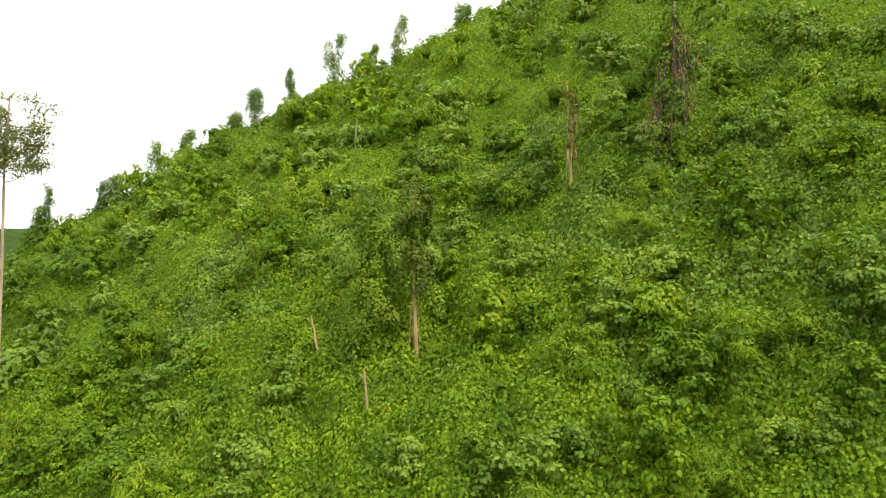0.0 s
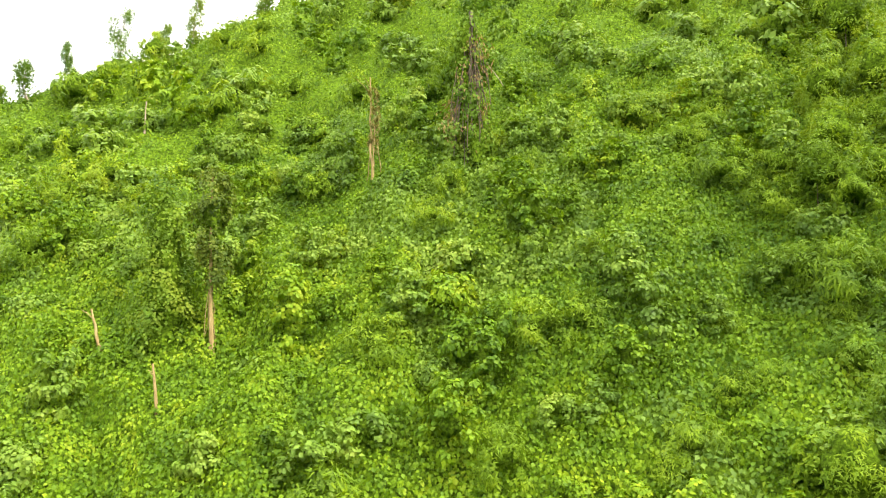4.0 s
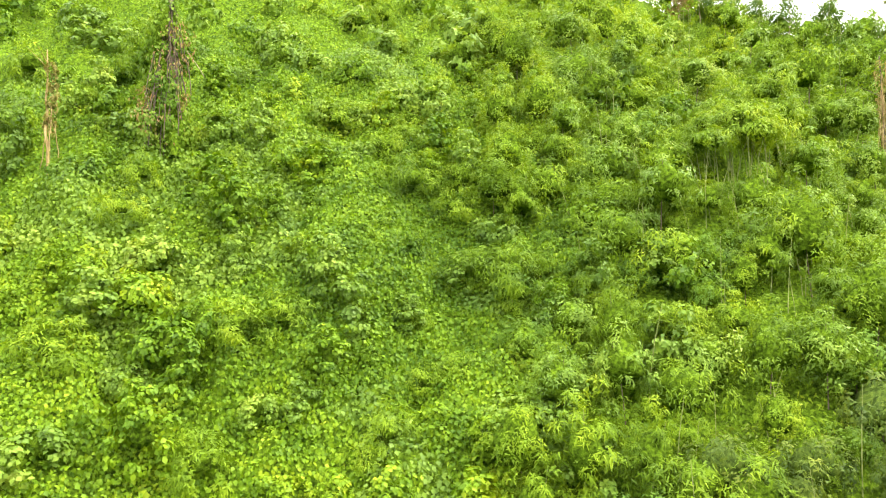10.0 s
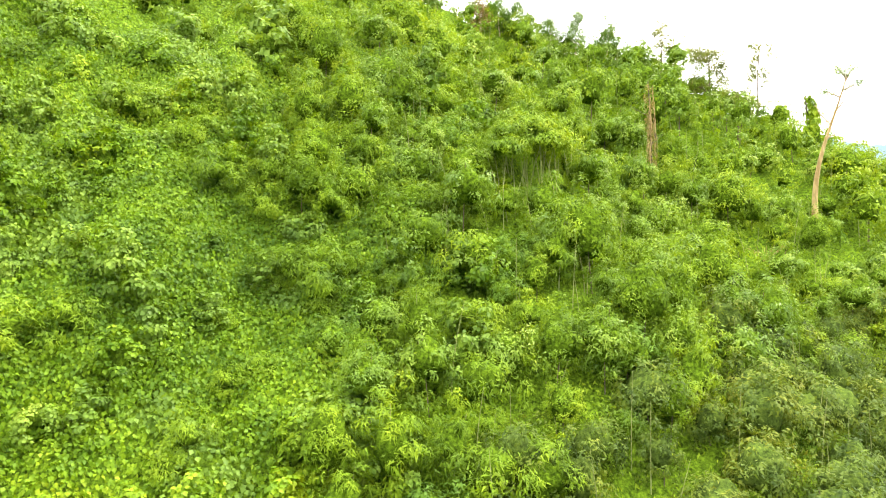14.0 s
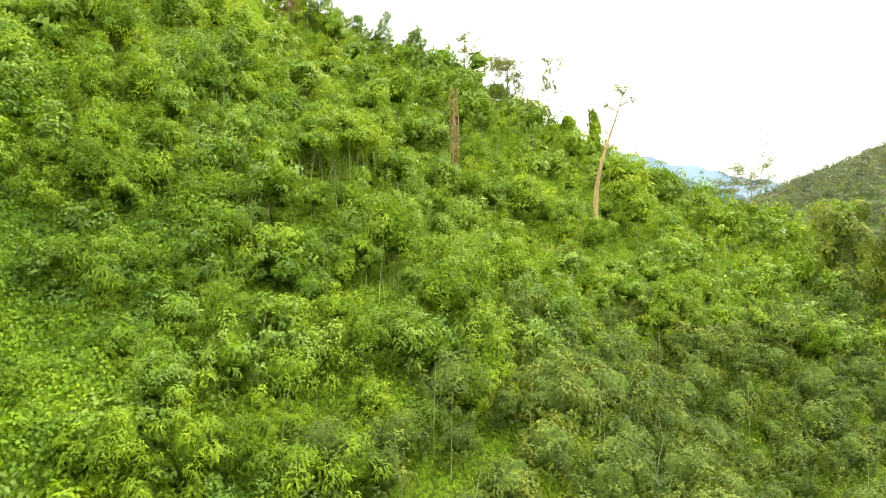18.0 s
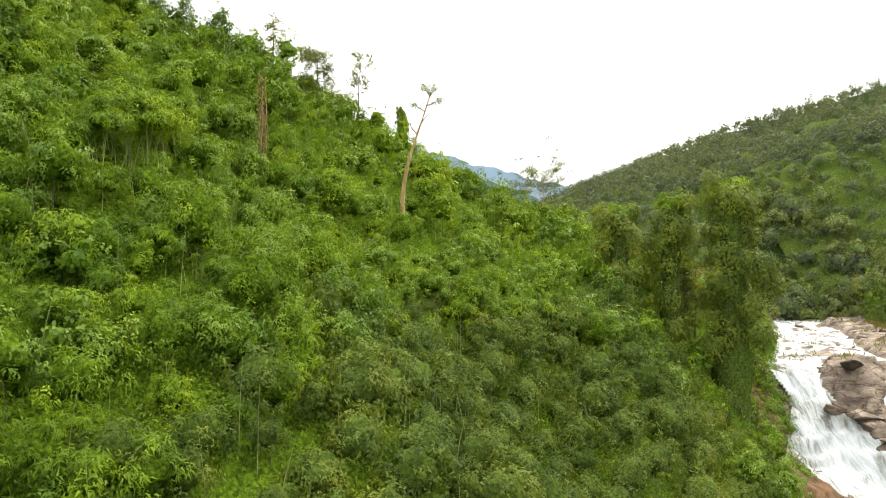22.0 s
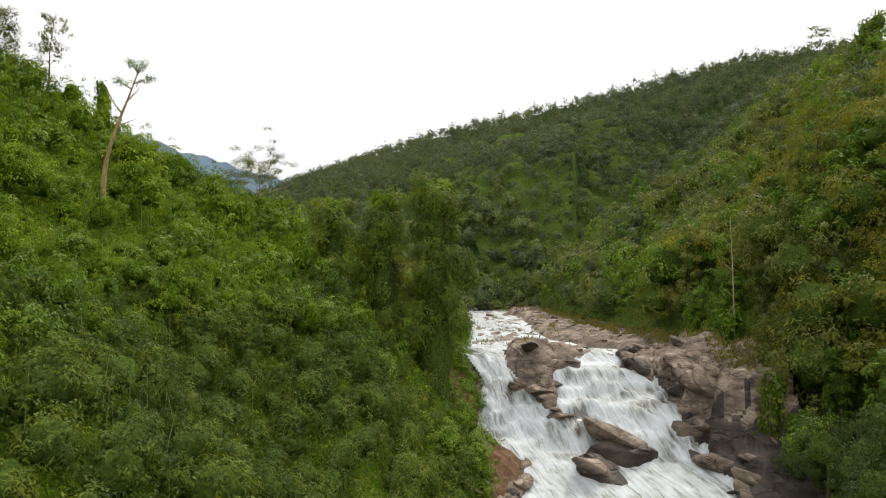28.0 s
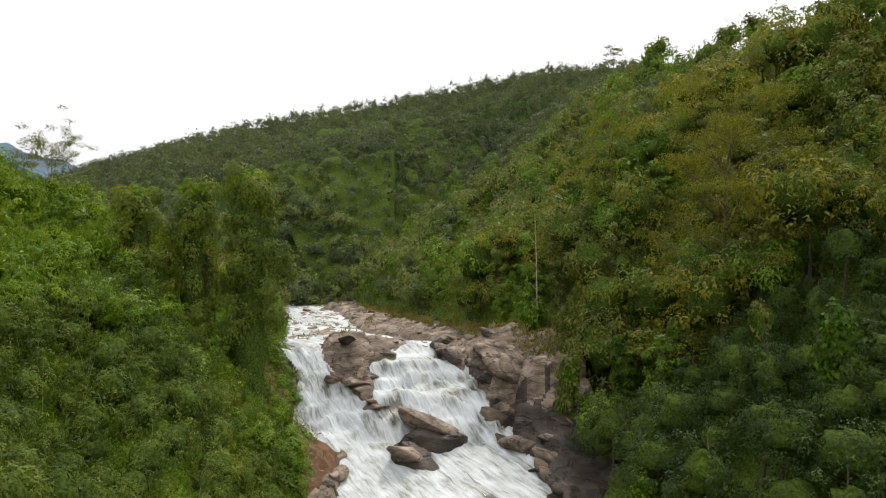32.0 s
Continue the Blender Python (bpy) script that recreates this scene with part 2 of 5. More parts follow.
def white_water():
    """Foam streaked along the fall, with glassy green-grey water between."""
    m, nodes, links = material("white_water")
    geo = nodes.new("ShaderNodeNewGeometry")
    rot = nodes.new("ShaderNodeMapping")
    rot.inputs["Rotation"].default_value = (0, 0, radians(31))
    rot.inputs["Scale"].default_value = (0.22, 1.5, 0.35)
    links.new(geo.outputs["Position"], rot.inputs["Vector"])
    n1 = nodes.new("ShaderNodeTexNoise")
    n1.inputs["Scale"].default_value, n1.inputs["Detail"].default_value = 0.75, 6
    n1.inputs["Roughness"].default_value = 0.58
    n1.inputs["Distortion"].default_value = 0.7
    links.new(rot.outputs[0], n1.inputs["Vector"])
    n2 = nodes.new("ShaderNodeTexNoise")
    n2.inputs["Scale"].default_value, n2.inputs["Detail"].default_value = 0.22, 5
    links.new(geo.outputs["Position"], n2.inputs["Vector"])
    s = nodes.new("ShaderNodeMath")
    s.operation = "ADD"
    links.new(n1.outputs["Fac"], s.inputs[0])
    links.new(n2.outputs["Fac"], s.inputs[1])
    half = nodes.new("ShaderNodeMath")
    half.operation = "MULTIPLY"
    half.inputs[1].default_value = 0.5
    links.new(s.outputs[0], half.inputs[0])
    ramp = ramp_node(nodes, [(0.38, (0.11, 0.105, 0.085)), (0.44, (0.26, 0.275, 0.25)), (0.495, (0.43, 0.46, 0.455)), (0.60, (0.62, 0.655, 0.66))])
    links.new(half.outputs[0], ramp.inputs[0])
    rr = nodes.new("ShaderNodeMapRange")
    rr.inputs[1].default_value, rr.inputs[2].default_value, rr.inputs[3].default_value, rr.inputs[4].default_value = 0.36, 0.52, 0.12, 0.75
    links.new(half.outputs[0], rr.inputs[0])
    b = nodes.new("ShaderNodeBump")
    b.inputs["Strength"].default_value, b.inputs["Distance"].default_value = 1.0, 0.5
    links.new(n1.outputs["Fac"], b.inputs["Height"])
    p = nodes.new("ShaderNodeBsdfPrincipled")
    links.new(ramp.outputs[0], p.inputs["Base Color"])
    links.new(rr.outputs[0], p.inputs["Roughness"])
    links.new(b.outputs[0], p.inputs["Normal"])
    out = nodes.new("ShaderNodeOutputMaterial")
    links.new(p.outputs[0], out.inputs["Surface"])
    return m


M_WATER = white_water()


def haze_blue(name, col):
    """Mountains so far off that only the air before them is seen: haze put into a glowing colour."""
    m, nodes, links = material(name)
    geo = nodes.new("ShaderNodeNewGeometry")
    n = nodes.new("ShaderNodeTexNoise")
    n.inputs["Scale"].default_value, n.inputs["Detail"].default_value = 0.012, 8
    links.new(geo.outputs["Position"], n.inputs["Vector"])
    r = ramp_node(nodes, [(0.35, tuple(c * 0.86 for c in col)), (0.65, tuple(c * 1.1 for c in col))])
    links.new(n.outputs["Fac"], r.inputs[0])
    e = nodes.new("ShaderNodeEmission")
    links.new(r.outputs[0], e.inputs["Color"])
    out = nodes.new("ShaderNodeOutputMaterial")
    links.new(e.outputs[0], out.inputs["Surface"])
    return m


# ---- mesh helpers ----
rng = np.random.default_rng(7)


def mesh_np(name, verts, faces, mat, smooth=False):
    """A mesh from arrays: verts (n, 3), faces (m, k)."""
    me = bpy.data.meshes.new(name)
    verts, faces = np.asarray(verts, np.float32), np.asarray(faces, np.int32)
    me.vertices.add(len(verts))
    me.vertices.foreach_set("co", verts.ravel())
    m, k = faces.shape
    me.loops.add(m * k)
    me.loops.foreach_set("vertex_index", faces.ravel())
    me.polygons.add(m)
    me.polygons.foreach_set("loop_start", np.arange(0, m * k, k, dtype=np.int32))
    if smooth:
        me.polygons.foreach_set("use_smooth", np.ones(m, dtype=bool))
    me.materials.append(mat)
    me.update(calc_edges=True)
    return me


def part(name, me, parent, label=""):
    ob = new(name, me)
    ob.parent = parent
    return tagged(ob, label)


def unit(v):
    return v / np.maximum(np.linalg.norm(v, axis=1, keepdims=True), 1e-9)


def leaves(pos, nor, tip, size, width=0.75, fold=0.18, plain=False):
    """Folded kite-shaped leaves: base at pos, facing nor, pointing along tip. plain: a simple blade, for leaves far off."""
    n = len(pos)
    nor = unit(nor)
    tip = unit(tip - nor * (tip * nor).sum(1, keepdims=True))
    side = np.cross(nor, tip)
    size = np.broadcast_to(np.asarray(size, float), (n,))[:, None]
    w = width * size * 0.5
    if plain:
        v = np.stack([pos + side * w, pos - side * w, pos + tip * size], 1)
        return v.reshape(-1, 3), np.arange(3 * n).reshape(-1, 3)
    v = np.empty((n, 4, 3))
    v[:, 0] = pos
    v[:, 1] = pos + tip * size * 0.42 + side * w + nor * fold * size
    v[:, 2] = pos + tip * size - nor * fold * size * 0.6
    v[:, 3] = pos + tip * size * 0.42 - side * w + nor * fold * size
    i = np.arange(n)[:, None] * 4
    f = np.concatenate([i + np.array([[0, 1, 2]]), i + np.array([[0, 2, 3]])], 0)
    return v.reshape(-1, 3), f


def tube(points, radii, sides=6):
    """A tapered tube along points: arrays of vertices and quads."""
    pts = np.asarray(points, float)
    d = unit(np.gradient(pts, axis=0))
    ref = np.array([0.31, 0.95, 0.05])
    a = unit(np.cross(d, ref))
    b = np.cross(d, a)
    ang = np.linspace(0, 2 * np.pi, sides, endpoint=False)
    ring = a[:, None] * np.cos(ang)[None, :, None] + b[:, None] * np.sin(ang)[None, :, None]
    v = pts[:, None] + ring * np.asarray(radii, float)[:, None, None]
    n = len(pts)
    k = np.arange(sides)
    f = [np.stack([i * sides + k, i * sides + (k + 1) % sides, (i + 1) * sides + (k + 1) % sides, (i + 1) * sides + k], 1) for i in range(n - 1)]
    return v.reshape(-1, 3), np.concatenate(f, 0)


def joined(pieces):
    vs, fs, o = [], [], 0
    for v, f in pieces:
        vs.append(v)
        fs.append(f + o)
        o += len(v)
    return np.concatenate(vs), np.concatenate(fs)


def lattice(ix, iy, seed):
    h = (ix.astype(np.int64) * 374761393 + iy.astype(np.int64) * 668265263 + seed * 1442695041) & 0xFFFFFFFF
    h = ((h ^ (h >> 13)) * 1274126177) & 0xFFFFFFFF
    return ((h ^ (h >> 16)) & 0xFFFF) / 65535.0


def vnoise(x, y, seed=0):
    """Smooth value noise, 0 to 1."""
    ix, iy = np.floor(x), np.floor(y)
    fx, fy = x - ix, y - iy
    fx, fy = fx * fx * (3 - 2 * fx), fy * fy * (3 - 2 * fy)
    a, b = lattice(ix, iy, seed), lattice(ix + 1, iy, seed)
    c, d = lattice(ix, iy + 1, seed), lattice(ix + 1, iy + 1, seed)
    return (a + (b - a) * fx) * (1 - fy) + (c + (d - c) * fx) * fy


def fbm(x, y, seed=0, octaves=4):
    t, amp, tot = 0, 1.0, 0
    for o in range(octaves):
        t = t + amp * vnoise(x * 2 ** o, y * 2 ** o, seed + o * 17)
        tot += amp
        amp *= 0.5
    return t / tot - 0.5


# ---- the land ----
# crest lines: x, y, height, fall of the flank per metre
HILL = [(-330, 60, 10, .5), (-110, 96, 22, .75), (-66.3, 106, 39.5, .85), (-42.8, 110, 53.5, .87), (-25.1, 109.2, 62.8, .87), (-7.5, 107.7, 70.4, .87),
        (7.2, 106.5, 78, .88), (38, 105, 92, .95), (72, 86, 93, 1.0), (94.7, 55, 77.5, 1.0), (100, 43, 72, .98), (103, 35.4, 68.5, .93),
        (107.4, 21.2, 59.5, .84), (111.9, 8.3, 52.5, .73), (117, -9, 45, .61), (121.9, -19.4, 41.3, .61), (125.9, -30.3, 35.5, .64),
        (127.2, -41, 27.5, .7), (125.6, -48.6, 22.5, .9)]
SPUR = [(69, 72, 79, .85), (68, 55, 66, .85), (63, 42.5, 55.5, .85), (57, 33, 45.5, .85), (50, 25, 36, .85), (42, 18.7, 27, .9)]
RIGHT = [(-420, -190, 60, .6), (-150, -170, 78, .75), (0, -155, 84, .8), (61, -151, 85, .8), (83, -157, 86, .82), (145, -181, 92, .9), (181, -184, 97, .95),
         (224, -177, 93, .92), (279, -168, 85, .85), (308, -155, 73, .75), (330, -135, 50, .6)]
FAR = [(420, 140, 40, .3), (400, -20, 64, .4), (391, -58, 80, .42), (393, -100, 101, .42), (388, -149, 119, .42), (375, -202, 133, .45), (354, -255, 146, .45),
       (326, -305, 160, .5), (250, -420, 175, .5), (60, -520, 180, .5)]
BACK = [(140, 200, 70, .35), (320, 220, 60, .35), (600, 120, 90, .3)]
RIVER = [(420, -60, 32, 8), (300, -95, 27, 9), (200, -90, 23, 12), (124, -74, 20.5, 14), (106, -64, 20, 14), (93, -56, 6.5, 13), (78, -50, 5, 13),
         (30, -25, 4.5, 13), (-30, -14, 4, 13), (-150, -20, 3.5, 14), (-700, 30, 2, 16)]


def along(x, y, line):
    """Distance to a polyline, and its other two values at the nearest point."""
    best = np.full(x.shape, 1e9)
    p, q = np.zeros(x.shape), np.zeros(x.shape)
    for a, b in zip(line[:-1], line[1:]):
        dx, dy = b[0] - a[0], b[1] - a[1]
        t = np.clip(((x - a[0]) * dx + (y - a[1]) * dy) / (dx * dx + dy * dy), 0, 1)
        d = np.hypot(x - a[0] - t * dx, y - a[1] - t * dy)
        m = d < best
        best = np.where(m, d, best)
        p = np.where(m, a[2] + t * (b[2] - a[2]), p)
        q = np.where(m, a[3] + t * (b[3] - a[3]), q)
    return best, p, q


def crest(x, y, line):
    """Height of a hill: the highest of its flanks over all segments."""
    best = np.full(x.shape, -1e3)
    for a, b in zip(line[:-1], line[1:]):
        dx, dy = b[0] - a[0], b[1] - a[1]
        t = np.clip(((x - a[0]) * dx + (y - a[1]) * dy) / (dx * dx + dy * dy), 0, 1)
        d = np.hypot(x - a[0] - t * dx, y - a[1] - t * dy)
        h = a[2] + t * (b[2] - a[2]) - (a[3] + t * (b[3] - a[3])) * (np.sqrt(d * d + 4) - 2)
        best = np.maximum(best, h)
    return best


E_D = (math.sin(radians(121)), math.cos(radians(121)))
E_U = (math.sin(radians(211)), math.cos(radians(211)))


def banks(d):
    """Left and right edge of the bare rock along the falls."""
    lo = np.interp(d, [60, 88, 95, 100, 105, 112, 117, 122, 136, 160, 201, 236], [-9, -10, -9.5, -10, -14.5, -13.6, -15.0, -18.3, -20.3, -24, -30.5, -38])
    hi = np.interp(d, [60, 88, 95, 107, 116, 125, 132, 145, 157, 207, 236], [26, 26.5, 27, 26.5, 23.5, 20, 18, 12, 7.5, -7.5, -16])
    return lo, hi


def land(x, y):
    x, y = np.asarray(x, float), np.asarray(y, float)
    hs = np.stack([crest(x, y, c) for c in (HILL, SPUR, RIGHT, FAR, BACK)])
    dist, level, half = along(x, y, RIVER)
    floor = level - 1.2 + 0.10 * np.maximum(0, dist - half) + np.minimum(0.0015 * np.maximum(0, dist - 60) ** 2, 30)
    hs = np.concatenate([hs, floor[None]])
    top = hs.max(0)
    h = top + 1.5 * np.log(np.exp((hs - top) / 1.5).sum(0)) - 0.4
    rough = np.clip((dist - half) / 25, 0, 1)
    h = h + rough * (5.0 * fbm(x / 26, y / 26, 3) + 1.6 * fbm(x / 7, y / 7, 9, 3))
    far = np.clip((np.hypot(x, y) - 500) / 900, 0, 1)
    h = h * (1 - far) + far * (12 + 40 * fbm(x / 400, y / 400, 5))
    d, u = x * E_D[0] + y * E_D[1], x * E_U[0] + y * E_U[1]
    lo, hi = banks(d)
    out = np.maximum(np.maximum(np.maximum(lo - u, u - hi), np.maximum((d - 236) * 0.8, 66 - d)), 0)
    low = np.interp(d, [60, 92, 104, 116, 124, 230], [2.5, 3.0, 4.5, 11, 17.5, 20.5])
    return np.minimum(h, low + np.where(u < 0, 1.25, 0.95) * out)


def spaced(lo, hi, fine_lo, fine_hi, step, growth=1.22):
    """Grid lines, even in the middle and wider outward."""
    mid = list(np.arange(fine_lo, fine_hi + step, step))
    s = step
    up = [mid[-1]]
    while up[-1] < hi:
        s *= growth
        up.append(up[-1] + s)
    s, dn = step, [mid[0]]
    while dn[-1] > lo:
        s *= growth
        dn.append(dn[-1] - s)
    return np.array(dn[:0:-1] + mid + up[1:])


gx, gy = spaced(-3800, 3800, -150, 470, 3.2), spaced(-3800, 3800, -340, 150, 3.2)
GX, GY = np.meshgrid(gx, gy)
GZ = land(GX, GY) - 1.4
nx, ny = len(gx), len(gy)
ij = (np.arange(ny - 1)[:, None] * nx + np.arange(nx - 1)[None]).ravel()
ground = new("ground", mesh_np("ground", np.stack([GX, GY, GZ], -1).reshape(-1, 3), np.stack([ij, ij + 1, ij + 1 + nx, ij + nx], 1), M_GROUND, True))
tagged(ground, "steep valley sides of dark leaf-littered soil under green growth", "ground", kind="structure")

# blue mountains beyond the valley's head, haze put into their glowing colour
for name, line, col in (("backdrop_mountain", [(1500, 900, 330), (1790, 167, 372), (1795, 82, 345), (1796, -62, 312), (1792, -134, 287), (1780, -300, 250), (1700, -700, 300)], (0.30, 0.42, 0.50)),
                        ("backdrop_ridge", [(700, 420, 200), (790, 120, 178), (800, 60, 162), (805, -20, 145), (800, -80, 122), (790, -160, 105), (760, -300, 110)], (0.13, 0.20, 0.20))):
    pts = []
    for a, b in zip(line[:-1], line[1:]):
        for t in np.linspace(0, 1, 40, endpoint=False):
            p = [a[i] + t * (b[i] - a[i]) for i in range(3)]
            p[2] += 0.012 * abs(p[0]) * float(fbm(np.array(p[1] / 25), np.array(0.5), 2, 5))
            pts.append(p)
    pts = np.array(pts)
    rows_ = [np.stack([pts[:, 0] - 0.9 * (1 - s) * (pts[:, 2]), pts[:, 1], pts[:, 2] * s], 1) for s in (0, 0.5, 0.85, 1.0)]
    n = len(pts)
    k = np.arange(n - 1)
    f = np.concatenate([np.stack([r * n + k, r * n + k + 1, (r + 1) * n + k + 1, (r + 1) * n + k], 1) for r in range(3)])
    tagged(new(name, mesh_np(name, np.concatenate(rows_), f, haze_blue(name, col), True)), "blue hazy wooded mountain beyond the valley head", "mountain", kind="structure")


# ---- the canopy: mounds of growth over the slopes ----
CX0, CX1, CY0, CY1, CS = -130.0, 330.0, -210.0, 140.0, 1.05
cx, cy = np.arange(CX0, CX1, CS), np.arange(CY0, CY1, CS)
CX, CY = np.meshgrid(cx, cy)
LAND = land(CX, CY)
RDIST, RLEVEL, RHALF = along(CX, CY, RIVER)
ROUND = np.hypot(CX, CY)


def river_rocks(x, y):
    """1 on the bare rock and water of the falls, 0 on the wooded banks."""
    d, u = x * E_D[0] + y * E_D[1], x * E_U[0] + y * E_U[1]
    lo, hi = banks(d)
    left = lo + 2.5 * fbm(d / 6, u * 0 + 1.5, 4)
    right = hi + 3 * fbm(d / 7, u * 0 + 7.5, 6)
    return (u > left) & (u < right) & (d > 60) & (d < 235)


BARE = river_rocks(CX, CY)
LUMP = np.zeros_like(LAND)


def mounds(count, r_lo, r_hi, h_lo, h_hi, where, seed):
    g = np.random.default_rng(seed)
    made = 0
    while made < count:
        x, y = g.uniform(CX0 + 4, CX1 - 4), g.uniform(CY0 + 4, CY1 - 4)
        if not where(x, y):
            continue
        made += 1
        r, h = g.uniform(r_lo, r_hi), g.uniform(h_lo, h_hi)
        i0, i1 = int((y - r - CY0) / CS), int((y + r - CY0) / CS) + 2
        j0, j1 = int((x - r - CX0) / CS), int((x + r - CX0) / CS) + 2
        i0, j0 = max(i0, 0), max(j0, 0)
        e = g.uniform(0.7, 1.4)
        q = (((CX[i0:i1, j0:j1] - x) * e) ** 2 + ((CY[i0:i1, j0:j1] - y) / e) ** 2) / (r * r)
        LUMP[i0:i1, j0:j1] = np.maximum(LUMP[i0:i1, j0:j1], h * np.sqrt(np.clip(1 - q, 0, 1)))


def heading(x, y):
    return math.degrees(math.atan2(x, y))


mounds(600, 1.0, 2.2, 0.4, 1.2, lambda x, y: -45 < heading(x, y) < 52 and math.hypot(x, y) < 130, 1)
mounds(160, 2.2, 4.2, 0.8, 2.0, lambda x, y: -45 < heading(x, y) < 50 and math.hypot(x, y) < 115, 6)
mounds(420, 1.4, 2.8, 0.5, 1.4, lambda x, y: 46 < heading(x, y) < 118 and math.hypot(x, y) < 145, 2)
mounds(520, 2.2, 4.5, 0.8, 2.4, lambda x, y: 108 < heading(x, y) < 175 and math.hypot(x, y) < 260, 3)
mounds(620, 2.5, 5.0, 1.5, 4.0, lambda x, y: 88 < heading(x, y) < 125 and 130 < math.hypot(x, y) < 360, 4)
LUMP += 0.5 * (vnoise(CX / 1.7, CY / 1.7, 5) + vnoise(CX / 0.9, CY / 0.9, 8)) * 0.9
FOLD = np.clip((62 - np.degrees(np.arctan2(CX, CY))) / 12, 0, 1)
LUMP += FOLD * (1.9 * (vnoise(np.arctan2(CX, CY) * 70 / 3.0, ROUND / 11, 12) - 0.5) + 1.3 * (vnoise(np.arctan2(CX, CY) * 70 / 1.7 + 0.15 * ROUND, ROUND / 5, 14) - 0.5) + 0.1)
LUMP = np.maximum(LUMP, 0.15)
LUMP[BARE] = -1.5
CAN = LAND + LUMP
NYC, NXC = CAN.shape
gyy, gxx = np.gradient(CAN, CS)


def sample(field, x, y):
    fx, fy = (x - CX0) / CS, (y - CY0) / CS
    j, i = np.clip(fx.astype(int), 0, NXC - 2), np.clip(fy.astype(int), 0, NYC - 2)
    a, b = fx - j, fy - i
    return (field[i, j] * (1 - a) + field[i, j + 1] * a) * (1 - b) + (field[i + 1, j] * (1 - a) + field[i + 1, j + 1] * a) * b


# the inner growth that the leaves stand on, gap shade put into its colour
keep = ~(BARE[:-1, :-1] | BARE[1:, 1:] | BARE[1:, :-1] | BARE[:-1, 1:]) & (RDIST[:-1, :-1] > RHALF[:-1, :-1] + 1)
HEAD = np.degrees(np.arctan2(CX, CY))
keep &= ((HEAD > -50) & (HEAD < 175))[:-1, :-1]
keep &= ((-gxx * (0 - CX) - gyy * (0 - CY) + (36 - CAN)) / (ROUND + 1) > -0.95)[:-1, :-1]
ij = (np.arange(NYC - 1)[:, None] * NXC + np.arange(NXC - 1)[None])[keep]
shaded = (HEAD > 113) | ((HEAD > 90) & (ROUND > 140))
for name, label, pick_, mat in (("undergrowth", "tangled green undergrowth covering the open slope", ~shaded, M_UNDER), ("forest_floor", "undergrowth beneath the forest, gap shade in its colour", shaded, M_SHADE)):
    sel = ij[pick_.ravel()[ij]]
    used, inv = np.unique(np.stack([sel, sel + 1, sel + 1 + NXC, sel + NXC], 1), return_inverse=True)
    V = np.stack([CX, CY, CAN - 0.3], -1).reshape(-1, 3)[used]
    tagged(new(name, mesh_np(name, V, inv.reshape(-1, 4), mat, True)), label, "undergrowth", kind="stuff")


def scatter(count, bearings, radii, where, out_lo=-0.1, out_hi=0.45, seed=0):
    """Places on the canopy that turn some way toward the open valley, spread evenly over its slanting surface."""
    g = np.random.default_rng(seed)
    b = np.radians(g.uniform(*bearings, count))
    r = np.sqrt(g.uniform(radii[0] ** 2, radii[1] ** 2, count))
    x, y = r * np.sin(b), r * np.cos(b)
    m = (x > CX0 + 2) & (x < CX1 - 2) & (y > CY0 + 2) & (y < CY1 - 2)
    x, y = x[m], y[m]
    m = where(x, y) & ~river_rocks(x, y)
    x, y = x[m], y[m]
    sx, sy = sample(gxx, x, y), sample(gyy, x, y)
    steep = np.sqrt(1 + sx * sx + sy * sy)
    m = g.uniform(0, 2.8, len(x)) < steep
    x, y, sx, sy = x[m], y[m], sx[m], sy[m]
    nor = unit(np.stack([-sx, -sy, np.ones_like(sx)], 1))
    p = np.stack([x, y, sample(CAN, x, y)], 1)
    toward = unit(np.array([0, 0, 36.0]) - p)
    m = (nor * toward).sum(1) > -0.2
    p, nor = p[m], nor[m]
    p = p + nor * g.uniform(out_lo, out_hi, len(p))[:, None]
    return p, nor, g


def leaf_cover(name, label, category, count, bearings, radii, where, size, width, mat, droop, seed, out_hi=0.35, fold=0.11, hang=0.45):
    p, nor, g = scatter(count, bearings, radii, where, -0.1, out_hi, seed)
    n = len(p)
    facing = nor * np.array([1, 1, hang]) + g.normal(0, 0.42, (n, 3))
    tip = nor * np.array([1, 1, 0]) * 0.6 + np.array([0, 0, -droop]) + g.normal(0, 0.6, (n, 3))
    v, f = leaves(p, facing, tip, g.uniform(*size, n), width, fold)
    tagged(new(name, mesh_np(name, v, f, mat)), label, category, kind="stuff")
    return n


def bearing(x, y):
    return np.degrees(np.arctan2(x, y))


def viny(x, y):
    """Share of broad vine leaves as against bamboo."""
    return np.clip((59 + 26 * fbm(x / 14, y / 14, 31) - bearing(x, y)) / 16, 0, 1) * np.clip(0.85 + 1.6 * fbm(x / 14, y / 14, 33), 0.25, 1)


pick = np.random.default_rng(5)


def vine_here(x, y):
    return pick.uniform(0, 1, len(x)) < viny(x, y)


def bamboo_here(x, y):
    return pick.uniform(0, 1, len(x)) > viny(x, y)


def risen(x, y, low, high, least):
    """Thins the growth out in the hollows between the mounds."""
    return pick.uniform(0, 1, len(x)) < np.clip((sample(LUMP, x, y) - low) / (high - low), least, 1)


def vine_cover(x, y):
    return vine_here(x, y) & risen(x, y, 0.5, 1.2, 0.85) & ~broad_patch(x, y)


def broad_patch(x, y):
    """Patches where a darker, larger-leaved climber has taken over."""
    return fbm(x / 7, y / 7, 37) + 0.25 * fbm(x / 1.5, y / 1.5, 38) > 0.10


def broad_cover(x, y):
    return vine_here(x, y) & broad_patch(x, y) & risen(x, y, 0.5, 1.2, 0.85)


